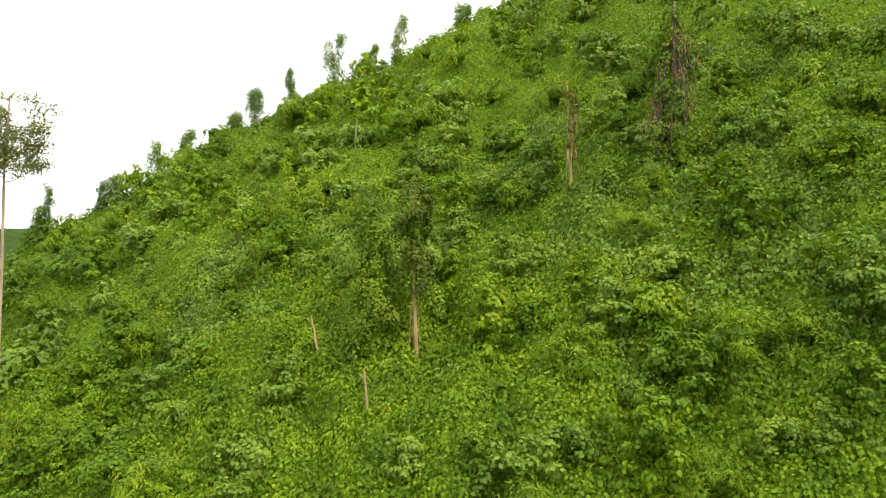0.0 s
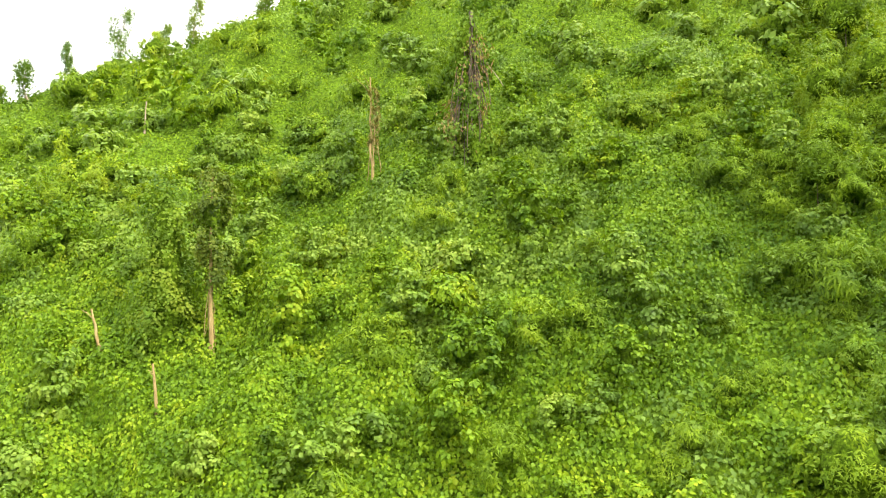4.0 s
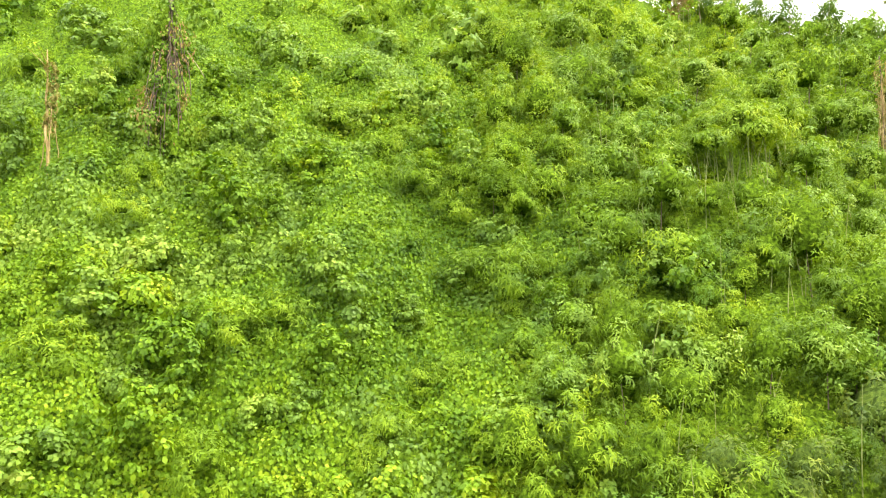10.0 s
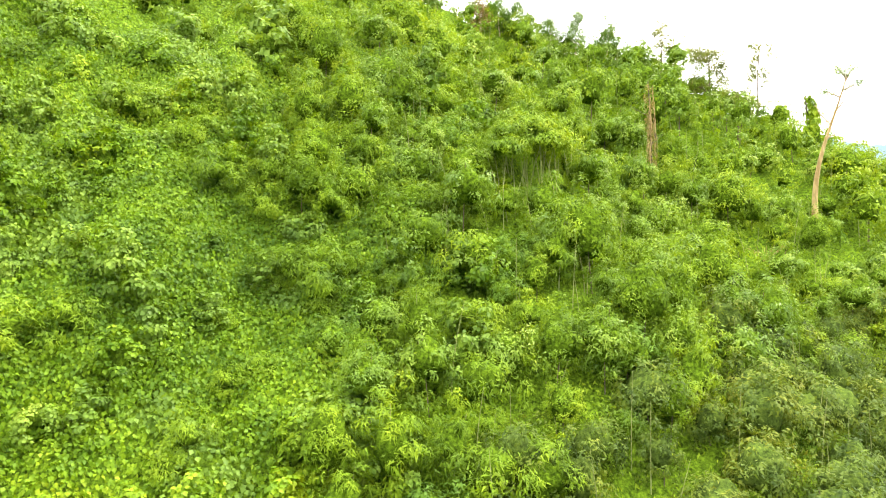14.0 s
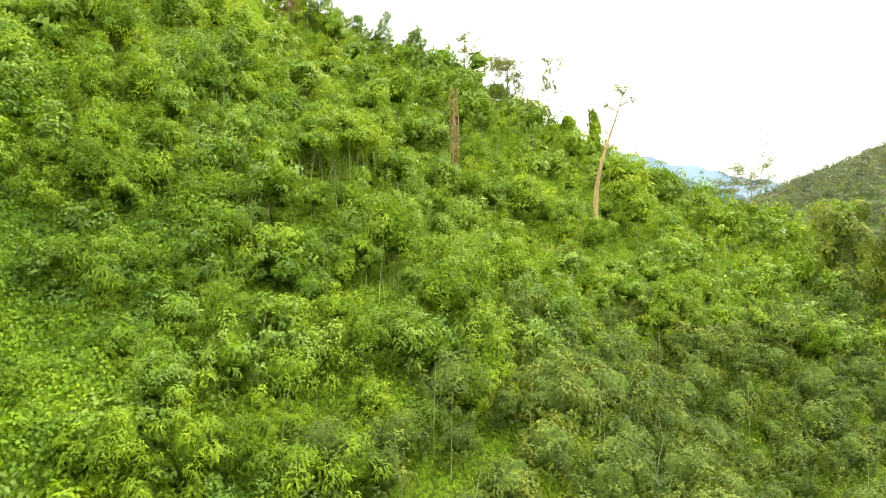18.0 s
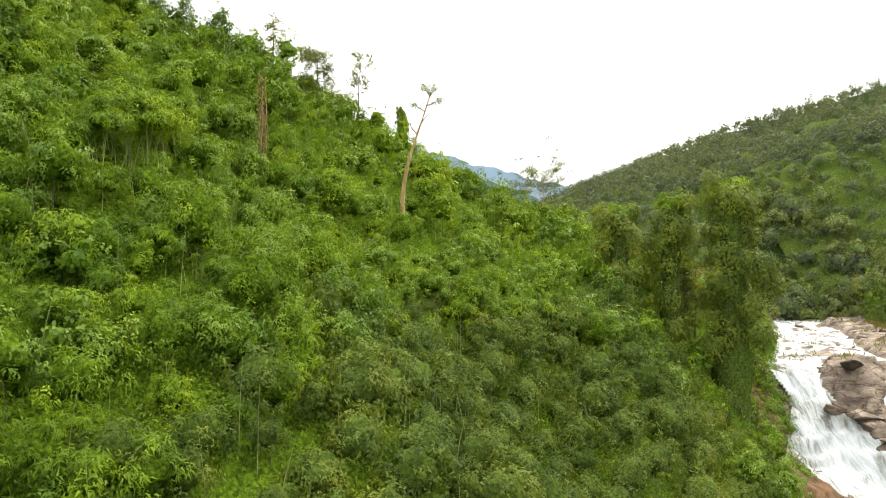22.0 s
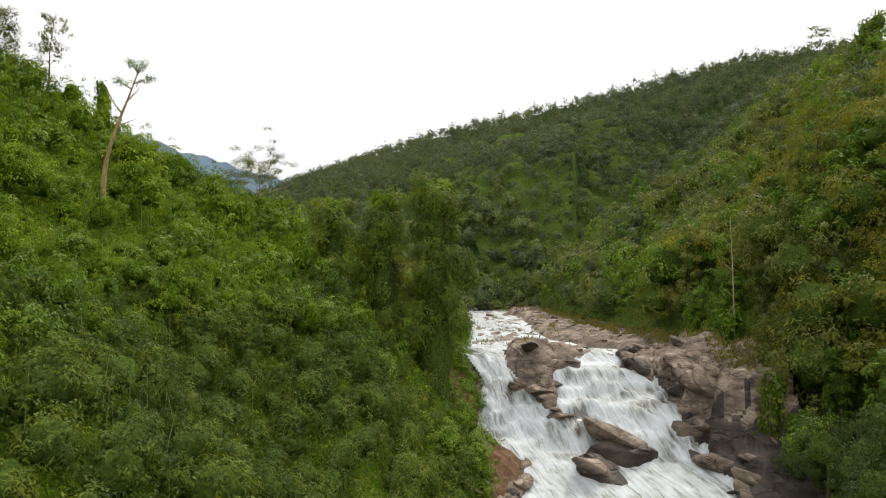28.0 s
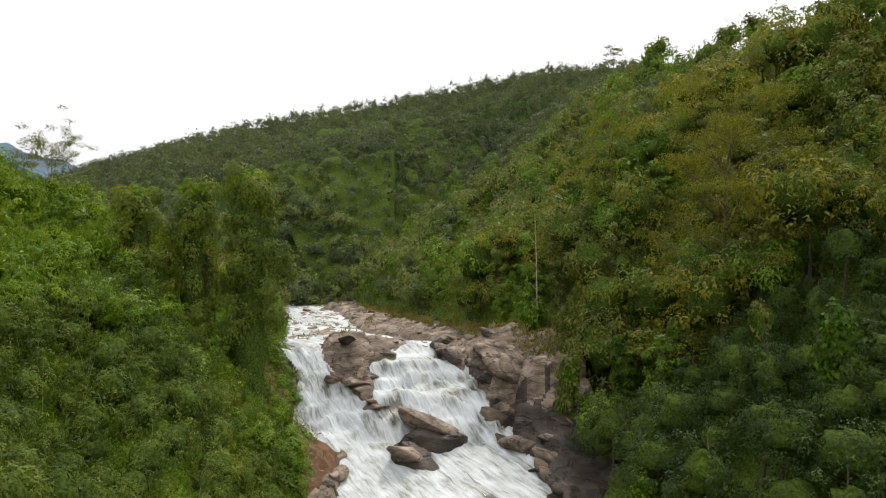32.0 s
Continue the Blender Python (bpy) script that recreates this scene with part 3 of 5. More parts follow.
def bamboo_cover(x, y):
    return bamboo_here(x, y) & risen(x, y, 0.3, 1.2, 0.45)


def wood_cover(x, y):
    return risen(x, y, 0.5, 2.0, 0.3)


leaf_cover("vine_leaves", "bright green broad climbing vine leaves draped over the slope", "vines", 620000, (-40, 72), (24, 74), vine_cover, (0.17, 0.36), 0.85, M_VINE, 1.6, 11, 0.5, hang=0.6)
leaf_cover("dark_vine_leaves", "deeper green large-leaved climber draped over the slope", "vines", 520000, (-40, 72), (24, 78), broad_cover, (0.2, 0.4), 0.85, M_CLIMBER, 1.6, 18, 0.6, hang=0.6)
leaf_cover("upper_vine_leaves", "green vine and shrub leaves on the upper slope", "vines", 230000, (-44, 68), (74, 132), vine_cover, (0.22, 0.44), 0.8, M_VINE, 0.8, 12)
leaf_cover("upper_dark_vine_leaves", "deeper green climber leaves on the upper slope", "vines", 140000, (-44, 68), (78, 132), broad_cover, (0.26, 0.5), 0.8, M_CLIMBER, 0.8, 19, 0.6)
leaf_cover("bamboo_leaves", "yellow-green narrow bamboo leaves on the slope", "bamboo", 150000, (-20, 116), (18, 80), bamboo_cover, (0.22, 0.46), 0.4, M_BAMBOO, 1.0, 13, 0.5)
leaf_cover("upper_bamboo_leaves", "yellow-green bamboo leaves on the higher slope", "bamboo", 130000, (-40, 118), (80, 150), bamboo_cover, (0.32, 0.62), 0.42, M_BAMBOO, 0.9, 14, 0.7)
leaf_cover("near_forest_leaves", "dark green fine foliage low on the shaded bank", "forest", 70000, (112, 170), (38, 95), wood_cover, (0.22, 0.42), 0.6, M_BANKSHADE, 0.5, 17, 0.6)
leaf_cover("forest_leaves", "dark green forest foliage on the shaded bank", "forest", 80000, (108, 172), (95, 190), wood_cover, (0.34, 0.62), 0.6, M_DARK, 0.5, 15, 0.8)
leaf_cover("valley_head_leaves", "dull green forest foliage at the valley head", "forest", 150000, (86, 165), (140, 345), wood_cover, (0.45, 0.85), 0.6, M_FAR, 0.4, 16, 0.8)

# pale culms standing in the gaps of the bamboo
gc = np.random.default_rng(88)
b, r = np.radians(gc.uniform(50, 114, 2600)), np.sqrt(gc.uniform(34 ** 2, 128 ** 2, 2600))
x, y = r * np.sin(b), r * np.cos(b)
m = (sample(LUMP, x, y) < 1.4) & ~river_rocks(x, y)
x, y = x[m][:480], y[m][:480]
z = land(x, y) - 0.4
q = np.linspace(0, 1, 4)
pieces = []
for a in range(len(x)):
    lean, turn, tall = gc.uniform(0, 1.2), gc.uniform(0, 6.28), gc.uniform(3.5, 7.0)
    pieces.append(tube(np.stack([x[a] + math.cos(turn) * lean * q ** 2, y[a] + math.sin(turn) * lean * q ** 2, z[a] + tall * q], 1), 0.042 * (1.1 - 0.8 * q), 4))
v, f = joined(pieces)
tagged(new("bamboo_culms", mesh_np("bamboo_culms", v, f, M_CULM, True)), "thin pale bamboo culms standing between the leafy heads", "bamboo", kind="stuff")

# bushes that crowd the crest
gk = np.random.default_rng(99)
for name, label, lo_x, hi_x, mat in (("crest_vines", "ragged leafy vine growth along the crest", -68, 60, M_VINE), ("crest_bushes", "leafy bushes and bamboo along the eastern crest", 60, 123, M_BAMBOO)):
    cen = []
    for a, b in zip(HILL[2:-3], HILL[3:-2]):
        for s in gk.uniform(0, 1, int(math.hypot(b[0] - a[0], b[1] - a[1]) * 2.6)):
            cen.append((a[0] + s * (b[0] - a[0]), a[1] + s * (b[1] - a[1])))
    cen = np.array(cen) + gk.normal(0, 1.3, (len(cen), 2))
    cen = cen[(cen[:, 0] > lo_x) & (cen[:, 0] <= hi_x)]
    rad = gk.uniform(0.6, 1.7, len(cen))
    at = np.stack([cen[:, 0], cen[:, 1], land(cen[:, 0], cen[:, 1]) + rad * gk.uniform(0.2, 1.0, len(cen))], 1)
    j = np.repeat(np.arange(len(cen)), 64)
    q = unit(gk.normal(0, 1, (len(j), 3)))
    pos = at[j] + q * (rad[j] * gk.uniform(0.3, 1.1, len(j)))[:, None]
    v, f = leaves(pos, q + gk.normal(0, 0.4, (len(j), 3)), np.array([0, 0, -0.6]) + q * 0.6 + gk.normal(0, 0.5, (len(j), 3)), gk.uniform(0.25, 0.5, len(j)), 0.6, 0.1)
    tagged(new(name, mesh_np(name, v, f, mat)), label, "bushes", kind="stuff")

# woods on the far ridge
g = np.random.default_rng(77)
b, r = np.radians(g.uniform(90, 142, 9000)), np.sqrt(g.uniform(300 ** 2, 470 ** 2, 9000))
x, y = r * np.sin(b), r * np.cos(b)
z = land(x, y)
e = 4.0
slope_in = (land(x + e * np.sin(b), y + e * np.cos(b)) - z) / e
m = slope_in > (z - 36) / r + 0.02
x, y, z = x[m][:3600], y[m][:3600], z[m][:3600]
per = 44
i = np.repeat(np.arange(len(x)), per)
d = unit(g.normal(0, 1, (len(i), 3)))
d[:, 2] = np.abs(d[:, 2]) * 1.6 - 0.7
tall = g.uniform(6.0, 12.0, len(x)) * np.where(g.uniform(0, 1, len(x)) < 0.12, 1.45, 1.0)
wide = g.uniform(2.2, 4.4, len(x))
pos = np.stack([x[i], y[i], z[i] - 1.0 + tall[i] * 0.32], 1) + d * np.stack([wide[i], wide[i], tall[i] * 0.4], 1) * g.uniform(0.25, 0.95, (len(i), 1))
v, f = leaves(pos, d + g.normal(0, 0.4, (len(i), 3)), g.normal(0, 1, (len(i), 3)) + np.array([0, 0, -0.5]), g.uniform(0.6, 1.2, len(i)), 0.8, plain=True)
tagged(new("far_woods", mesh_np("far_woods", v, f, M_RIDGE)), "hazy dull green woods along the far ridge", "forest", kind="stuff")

# ---- river ----
STEP = 0.4
dd, uu = np.arange(56, 242, STEP), np.arange(-40, 50, STEP)
DD, UU = np.meshgrid(dd, uu, indexing="ij")


def fall_line(d, u):
    """Water level: the left fall is one long veil, the main fall breaks over ledges, both end in the pool."""
    n1, n2 = 3.4 * fbm(u / 4, d / 14, 41), 5.0 * fbm(u / 5, d / 16, 43)
    veil = np.interp(d + 0.6 * n1, [60, 88, 92, 106, 119, 124, 135, 160, 220, 240], [4.4, 5.2, 5.9, 9.7, 20.2, 20.9, 21.0, 21.4, 22.3, 22.6])
    ledges = np.interp(d + 0.5 * n2, [60, 88, 92, 103, 110, 112, 116.5, 124, 127, 135, 160, 220, 240], [4.4, 5.2, 5.9, 8.8, 14.9, 15.2, 18.6, 19.1, 20.8, 21.0, 21.4, 22.3, 22.6])
    w = np.clip((u + 6) / 4, 0, 1)
    steep = np.clip((d - 98) / 6, 0, 1) * np.clip((126 - d) / 5, 0, 1)
    z = veil * (1 - w) + ledges * w
    # the fall breaks over uneven ledges
    drop = 2.4 + 1.2 * vnoise(u / 6, d / 20, 49)
    t = z / drop + 1.2 * vnoise(u / 3.5, d / 12, 50)
    k = np.floor(t)
    z = z + steep * 0.32 * drop * (k + np.clip((t - k - 0.35) / 0.5, 0, 1) - t + 0.25)
    return z + steep * (1.0 * fbm(d / 2.4, u / 4, 47) + 0.8 * fbm(d / 1.2, u / 2.0, 48))


def river_grid(name, Z, mat, label, cat, kind, mask):
    X = DD * E_D[0] + UU * E_U[0]
    Y = DD * E_D[1] + UU * E_U[1]
    n_d, n_u = DD.shape
    q = (np.arange(n_d - 1)[:, None] * n_u + np.arange(n_u - 1)[None])[mask[:-1, :-1] & mask[1:, 1:]]
    used, inv = np.unique(np.stack([q, q + n_u, q + n_u + 1, q + 1], 1), return_inverse=True)
    me = mesh_np(name, np.stack([X, Y, Z], -1).reshape(-1, 3)[used], inv.reshape(-1, 4), mat, mat is M_WATER)
    return tagged(new(name, me), label, cat, kind=kind)


WL = fall_line(DD, UU)
left_a = np.interp(DD, [56, 88.6, 92.4, 95, 99.5, 102, 105.4, 109, 112.8, 116.6, 120.4, 136, 201, 215], [-5, -5.6, -5.5, -3, -4.9, -10, -12.9, -12.5, -12.6, -14, -17.9, -19.8, -29.8, -33])
left_b = np.interp(DD, [56, 104.8, 105, 106.2, 109.3, 114.7, 117.6, 124.5, 128, 131, 137, 146, 198, 215], [30, 30, 2.9, 0.7, -3.7, -8.6, -11.6, -12.5, -11.9, -8, -3, -5.5, -14.4, -20])
main_a = np.interp(DD, [56, 104.8, 105.1, 107.2, 109.7, 115.7, 118.6, 124, 128.1, 133, 138, 215], [-5, -5, 2, 0, -1.3, -2.9, 1.8, 2.2, 1.6, -6, -12, -30])
main_b = np.interp(DD, [56, 89.1, 96.4, 101.1, 106.2, 110.9, 115.7, 118.3, 129.4, 133, 138, 146, 198, 215], [20, 20.1, 20, 18.3, 16.5, 15.3, 12.3, 9, 9.5, 4.5, 0.5, -5.5, -14.4, -20])
jag = 1.5 * fbm(DD / 3, UU / 3, 51)
inside = np.maximum(np.minimum(UU - left_a, left_b - UU), np.minimum(UU - main_a, main_b - UU)) + jag
# granite blocks: each cell of the bed is a plane of its own height and tilt
gb = np.random.default_rng(62)
n_b = 560
c_d, c_u = gb.uniform(54, 244, n_b), gb.uniform(-42, 52, n_b)
lift_b, tilt_d, tilt_u = gb.uniform(-1, 1, n_b), gb.normal(0.10, 0.10, n_b), gb.normal(0.0, 0.12, n_b)
p_d, p_u = DD + 2.2 * fbm(DD / 5, UU / 5, 63), UU + 2.2 * fbm(DD / 5, UU / 5, 64)
near = np.full(DD.shape, 1e9)
slab = np.zeros(DD.shape)
for k in range(n_b):
    e_d, e_u = p_d - c_d[k], p_u - c_u[k]
    a_d, a_u = 0.86 * e_d + 0.5 * e_u, -0.5 * e_d + 0.86 * e_u
    far_b = a_d ** 2 + (1.7 * a_u) ** 2
    m = far_b < near
    near[m] = far_b[m]
    slab[m] = (lift_b[k] + tilt_d[k] * e_d + tilt_u[k] * e_u)[m]
slab = 0.5 + 0.42 * np.clip(slab, -1.6, 1.6)
shallow = np.clip((DD - 122) / 6, 0, 1)
bed = WL - 0.7 + shallow * (0.42 + 1.5 * fbm(DD / 6, UU / 2.2, 73)) + np.clip(-inside, 0, 1.5) + np.clip((-inside - 1.5) * 0.22, 0, 2.6) * (1 - 0.85 * shallow)
bed += (3.2 * slab - 1.5) * (1 - 0.72 * shallow) * np.clip(0.7 - inside, 0.2, 1) + 0.6 * fbm(DD / 1.6, UU / 1.6, 71)
bank_top = np.interp(DD, [56, 86, 92, 100, 106, 112, 126, 242], [5, 7, 9, 14, 17.5, 19.5, 21.5, 24]) + 1.6 * fbm(DD / 8, UU / 8, 66)
over = np.clip(UU - main_b - 0.5 + 3.5 * fbm(DD / 6, UU / 6, 67), 0, 99)
rise = np.minimum(over * 0.85, np.maximum(bank_top - WL, 0)) * np.clip((130 - DD) / 6, 0, 1)
tread = 2.0 + 1.2 * fbm(DD / 10, UU / 10, 68)
rise = np.floor(rise / tread) * tread * 0.72 + rise * 0.28
over_l = np.clip(left_a - UU - 0.5, 0, 99)
rise_l = -np.minimum(over_l * 0.5, 2) * np.clip((122 - DD) / 6, 0, 1)
crevice = np.clip(1 - 16 * np.abs(fbm((DD + UU) / 9, (DD - UU) / 3.2, 77, 3)), 0, 1) + 0.7 * np.clip(1 - 14 * np.abs(fbm((DD + 0.3 * UU) / 3, (UU - 0.3 * DD) / 8, 78, 3)), 0, 1)
bed = bed + rise + rise_l - 0.5 * crevice * np.clip(-inside, 0, 1) * (1 - 0.6 * shallow)
reach = (UU > banks(DD)[0] - 3) & (UU < banks(DD)[1] + 5)
# lower bank by the pool takes the wet, shade-dark colour
wet_shade = (DD + 6 * fbm(DD / 5, UU / 5, 96) + 7 * fbm(DD / 1.7, UU / 1.7, 97, 3) + 0.35 * (UU - main_b) < 108) & (UU > main_b - 1.5)
river_grid("river_bed", bed, M_ROCK, "fissured pinkish-brown granite river bed and rock shelves", "rock", "structure", reach)
river_grid("wet_shade_bank", bed + 0.06, M_WETSHADE, "wet granite slabs sloping down to the pool, shade in their colour", "rock", "structure", reach & wet_shade)
foam = WL + 0.5 * fbm(UU / 0.9, DD / 4, 81, 4) + 0.35 * fbm(DD / 1.3, UU / 1.3, 91)
river_grid("water", foam, M_WATER, "white foaming water tumbling down the falls", "water", "structure", inside > -1.2)


# ---- things ----
def height_at(x, y):
    return float(land(np.array([x]), np.array([y]))[0])


def thing(name, x, y, z, label, category, group="", rz=0.0):
    ob = new(name)
    ob.empty_display_size = 0.5
    ob.matrix_basis = pose(x, y, z, 0, 0, rz)
    return tagged(ob, label, category, group)


def crown_np(centres, spread, count, size, width, g, flat=0.75, droop=0.5):
    """Leaves round a set of branch ends."""
    c = np.asarray(centres, float)
    i = g.integers(0, len(c), count)
    d = unit(g.normal(0, 1, (count, 3)))
    rad = spread * g.uniform(0.15, 1.0, count) ** 0.6
    pos = c[i] + d * rad[:, None] * np.array([1, 1, flat])
    tip = d * 0.6 + np.array([0, 0, -droop]) + g.normal(0, 0.5, (count, 3))
    return leaves(pos, d * 0.6 + np.array([0, 0, 0.7]) + g.normal(0, 0.45, (count, 3)), tip, g.uniform(*size, count), width)


def tree_np(seed, tall, girth, start, spread, limbs, bend=0.04, lift=0.6):
    """Trunk and limbs as one tapered branching mesh, and the ends of the limbs."""
    g = np.random.default_rng(seed)
    n = 9
    s = np.linspace(0, 1, n)
    wob = np.cumsum(g.normal(0, bend * tall / 4, (n, 2)), 0)
    wob -= wob[0]
    trunk = np.stack([wob[:, 0], wob[:, 1], s * tall * 0.92 - 0.4], 1)
    pieces = [tube(trunk, girth * (1 - 0.82 * s) * (1 + 0.6 * np.exp(-s * 14)), 7)]
    ends = [trunk[-1]]
    for k in range(limbs):
        a = start + (0.96 - start) * (k + g.uniform(0, 0.8)) / limbs
        base = np.array([np.interp(a, s, trunk[:, j]) for j in range(3)])
        th = k * 2.4 + g.uniform(-0.5, 0.5)
        ln = spread * (1.15 - 0.55 * a) * g.uniform(0.7, 1.15)
        q = np.linspace(0, 1, 5)[:, None]
        way = np.array([math.cos(th), math.sin(th), lift * g.uniform(0.5, 1.4)])
        limb = base + way * ln * q + np.array([0, 0, 0.18 * ln]) * q ** 2 + g.normal(0, 0.05 * ln, (5, 3)) * q
        r0 = girth * (1 - 0.82 * a) * 0.55
        pieces.append(tube(limb, r0 * (1 - 0.8 * q[:, 0]), 5))
        ends += [limb[-1], limb[3] + g.normal(0, 0.1 * ln, 3)]
        for j in (2, 3):
            tw = limb[j] + np.linspace(0, 1, 3)[:, None] * (g.normal(0, 0.35, 3) + np.array([0, 0, 0.25])) * ln * 0.7
            pieces.append(tube(tw, r0 * np.array([0.4, 0.25, 0.08]), 4))
            ends.append(tw[-1])
    return joined(pieces), np.array(ends), g


def make_tree(name, x, y, label, category, group, seed, tall, girth, start, spread, limbs, leafs, puff, size, width, leaf_mat, bark_mat,
              bend=0.04, lift=0.6, flat=0.75, sink=0.3, z=None, crown_label=""):
    (tv, tf), ends, g = tree_np(seed, tall, girth, start, spread, limbs, bend, lift)
    root = thing(name, x, y, (height_at(x, y) if z is None else z) - sink, label, category, group)
    part("trunk", mesh_np(name + "_trunk", tv, tf, bark_mat, True), root)
    if leafs:
        cv, cf = crown_np(ends, puff, leafs, size, width, g, flat)
        part("crown", mesh_np(name + "_crown", cv, cf, leaf_mat), root, crown_label)
    return root


def sway(s, seed):
    """The column's axis wanders a little as it climbs."""
    return np.stack([np.sin(s * 5 + seed) * 0.35, np.cos(s * 4.3 + seed * 1.7) * 0.35, 0 * s], -1)


def profile(s, foot, top, bulge):
    w = foot + (top - foot) * np.clip((s - bulge) / 0.25, 0, 1)
    return w * np.sqrt(np.clip(1.02 - np.clip((s - 0.8) / 0.2, 0, 1) ** 2, 0.02, 1))


def mantle_np(seed, tall, foot, top, count, size, width, bulge=0.5):
    """A curtain of vine leaves over a column: ragged clumps on its sides, a rounded, overhanging head."""
    g = np.random.default_rng(seed)
    s = g.uniform(0.02, 1.0, count) ** 0.85
    th = g.uniform(0, 2 * np.pi, count)
    clumps = max(8, int(tall * 2.2))
    cs, ct, cr = g.uniform(0.1, 1.0, clumps), g.uniform(0, 2 * np.pi, clumps), g.uniform(0.3, 0.62, clumps) * max(foot, top)
    own = g.integers(0, clumps, count)
    lumpy = g.uniform(0, 1, count) < 0.6
    s = np.where(lumpy, cs[own], s)
    th = np.where(lumpy, ct[own], th)
    r = profile(s, foot, top, bulge) * np.where(lumpy, 0.85, g.uniform(0.6, 1.05, count))
    pos = np.stack([np.cos(th) * r, np.sin(th) * r, s * tall], 1) + sway(s, seed) * min(1, tall / 8) * np.maximum(foot, top)
    d = unit(g.normal(0, 1, (count, 3)))
    pos += np.where(lumpy, cr[own] * g.uniform(0.3, 1.0, count), 0)[:, None] * d * np.array([1, 1, 1.3])
    out = np.stack([np.cos(th), np.sin(th), 0.25 + 1.2 * np.clip((s - 0.85) / 0.15, 0, 1)], 1) + np.where(lumpy, 0.8, 0)[:, None] * d
    tip = np.array([0, 0, -1.0]) + out * 0.3 + g.normal(0, 0.4, (count, 3))
    return leaves(pos, out + g.normal(0, 0.4, (count, 3)), tip, g.uniform(*size, count), width)


def core_np(tall, foot, top, seed, bulge=0.5):
    """The dim tangle inside a vine curtain, as a lumpy closed column."""
    s = np.linspace(0, 1, 12)
    th = np.linspace(0, 2 * np.pi, 12, endpoint=False)
    lump = 1 + 0.3 * np.sin(th[None] * 3 + s[:, None] * 9 + seed) + 0.2 * np.sin(th[None] * 5 - s[:, None] * 17)
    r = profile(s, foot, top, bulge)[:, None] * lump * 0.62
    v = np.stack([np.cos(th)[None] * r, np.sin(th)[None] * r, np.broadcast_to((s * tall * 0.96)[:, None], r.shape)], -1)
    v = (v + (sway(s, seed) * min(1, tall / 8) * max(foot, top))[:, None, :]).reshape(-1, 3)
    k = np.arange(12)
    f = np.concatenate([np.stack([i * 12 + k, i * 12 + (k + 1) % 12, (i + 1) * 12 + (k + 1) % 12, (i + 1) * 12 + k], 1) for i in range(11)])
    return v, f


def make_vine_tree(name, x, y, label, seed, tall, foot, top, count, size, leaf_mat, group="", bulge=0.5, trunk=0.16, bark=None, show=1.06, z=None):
    """A trunk hung with vines: its trunk, a core in shade-dark green and a mantle of leaves."""
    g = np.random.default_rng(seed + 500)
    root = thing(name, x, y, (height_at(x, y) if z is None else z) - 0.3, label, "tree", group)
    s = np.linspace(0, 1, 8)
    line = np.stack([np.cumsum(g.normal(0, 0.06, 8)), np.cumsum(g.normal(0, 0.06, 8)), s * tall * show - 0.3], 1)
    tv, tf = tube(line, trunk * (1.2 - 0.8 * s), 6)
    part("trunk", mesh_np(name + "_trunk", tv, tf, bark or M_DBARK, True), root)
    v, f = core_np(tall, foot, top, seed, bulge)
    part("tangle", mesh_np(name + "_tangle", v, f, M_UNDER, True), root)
    v, f = mantle_np(seed, tall, foot, top, count, size, 0.85, bulge)
    part("mantle", mesh_np(name + "_mantle", v, f, leaf_mat), root, "leafy vine mantle")
    return root


def lobe_leaves(at, rad, way, per, size, width, g, droop=0.8, squash=0.85, loose=0.34, plain=True):
    """Leaves over the outer side of each lobe, overlapping, the tips hanging."""
    per = np.maximum(5, (per * (rad / rad.mean()) ** 2).astype(int))
    j = np.repeat(np.arange(len(at)), per)
    q = unit(g.normal(0, 1, (len(j), 3)) + 0.6 * way[j] + np.array([0, 0, 0.3]))
    pos = at[j] + q * (rad[j] * (0.5 + 0.62 * g.uniform(0, 1, len(j)) ** 0.8))[:, None] * np.array([1, 1, squash])
    tip = np.array([0, 0, -droop]) + q * np.array([0.5, 0.5, 0.1]) + g.normal(0, 0.75, (len(j), 3))
    return leaves(pos, q * 0.8 + 0.4 * way[j] + np.array([0, 0, 0.25]) + g.normal(0, loose, (len(j), 3)), tip, g.uniform(*size, len(j)), width, 0.1, plain)


def lobe_core(at, rad, shrink=0.7, rings=9, segs=12):
    """The dim inside of a leafy head: one lumpy closed surface that follows the lobes."""
    mid = at.mean(0)
    c = at - mid
    th, ph = np.meshgrid(np.linspace(0, 2 * np.pi, segs, endpoint=False), np.linspace(0.05, np.pi - 0.05, rings))
    way = np.stack([np.sin(ph) * np.cos(th), np.sin(ph) * np.sin(th), np.cos(ph)], -1).reshape(-1, 3)
    b = way @ c.T
    disc = rad[None] ** 2 - ((c * c).sum(1)[None] - b * b)
    r = np.where(disc > 0, b + np.sqrt(np.maximum(disc, 0)), 0).max(1)
    r = np.clip(r, 0.6 * np.median(r), 1.2 * np.median(r)).reshape(rings, segs)
    r = (0.5 * r + 0.25 * (np.roll(r, 1, 1) + np.roll(r, -1, 1))).ravel() * shrink
    k = np.arange(segs)
    f = np.concatenate([np.stack([i * segs + k, (i + 1) * segs + k, (i + 1) * segs + (k + 1) % segs, i * segs + (k + 1) % segs], 1) for i in range(rings - 1)])
    return mid + way * r[:, None], f


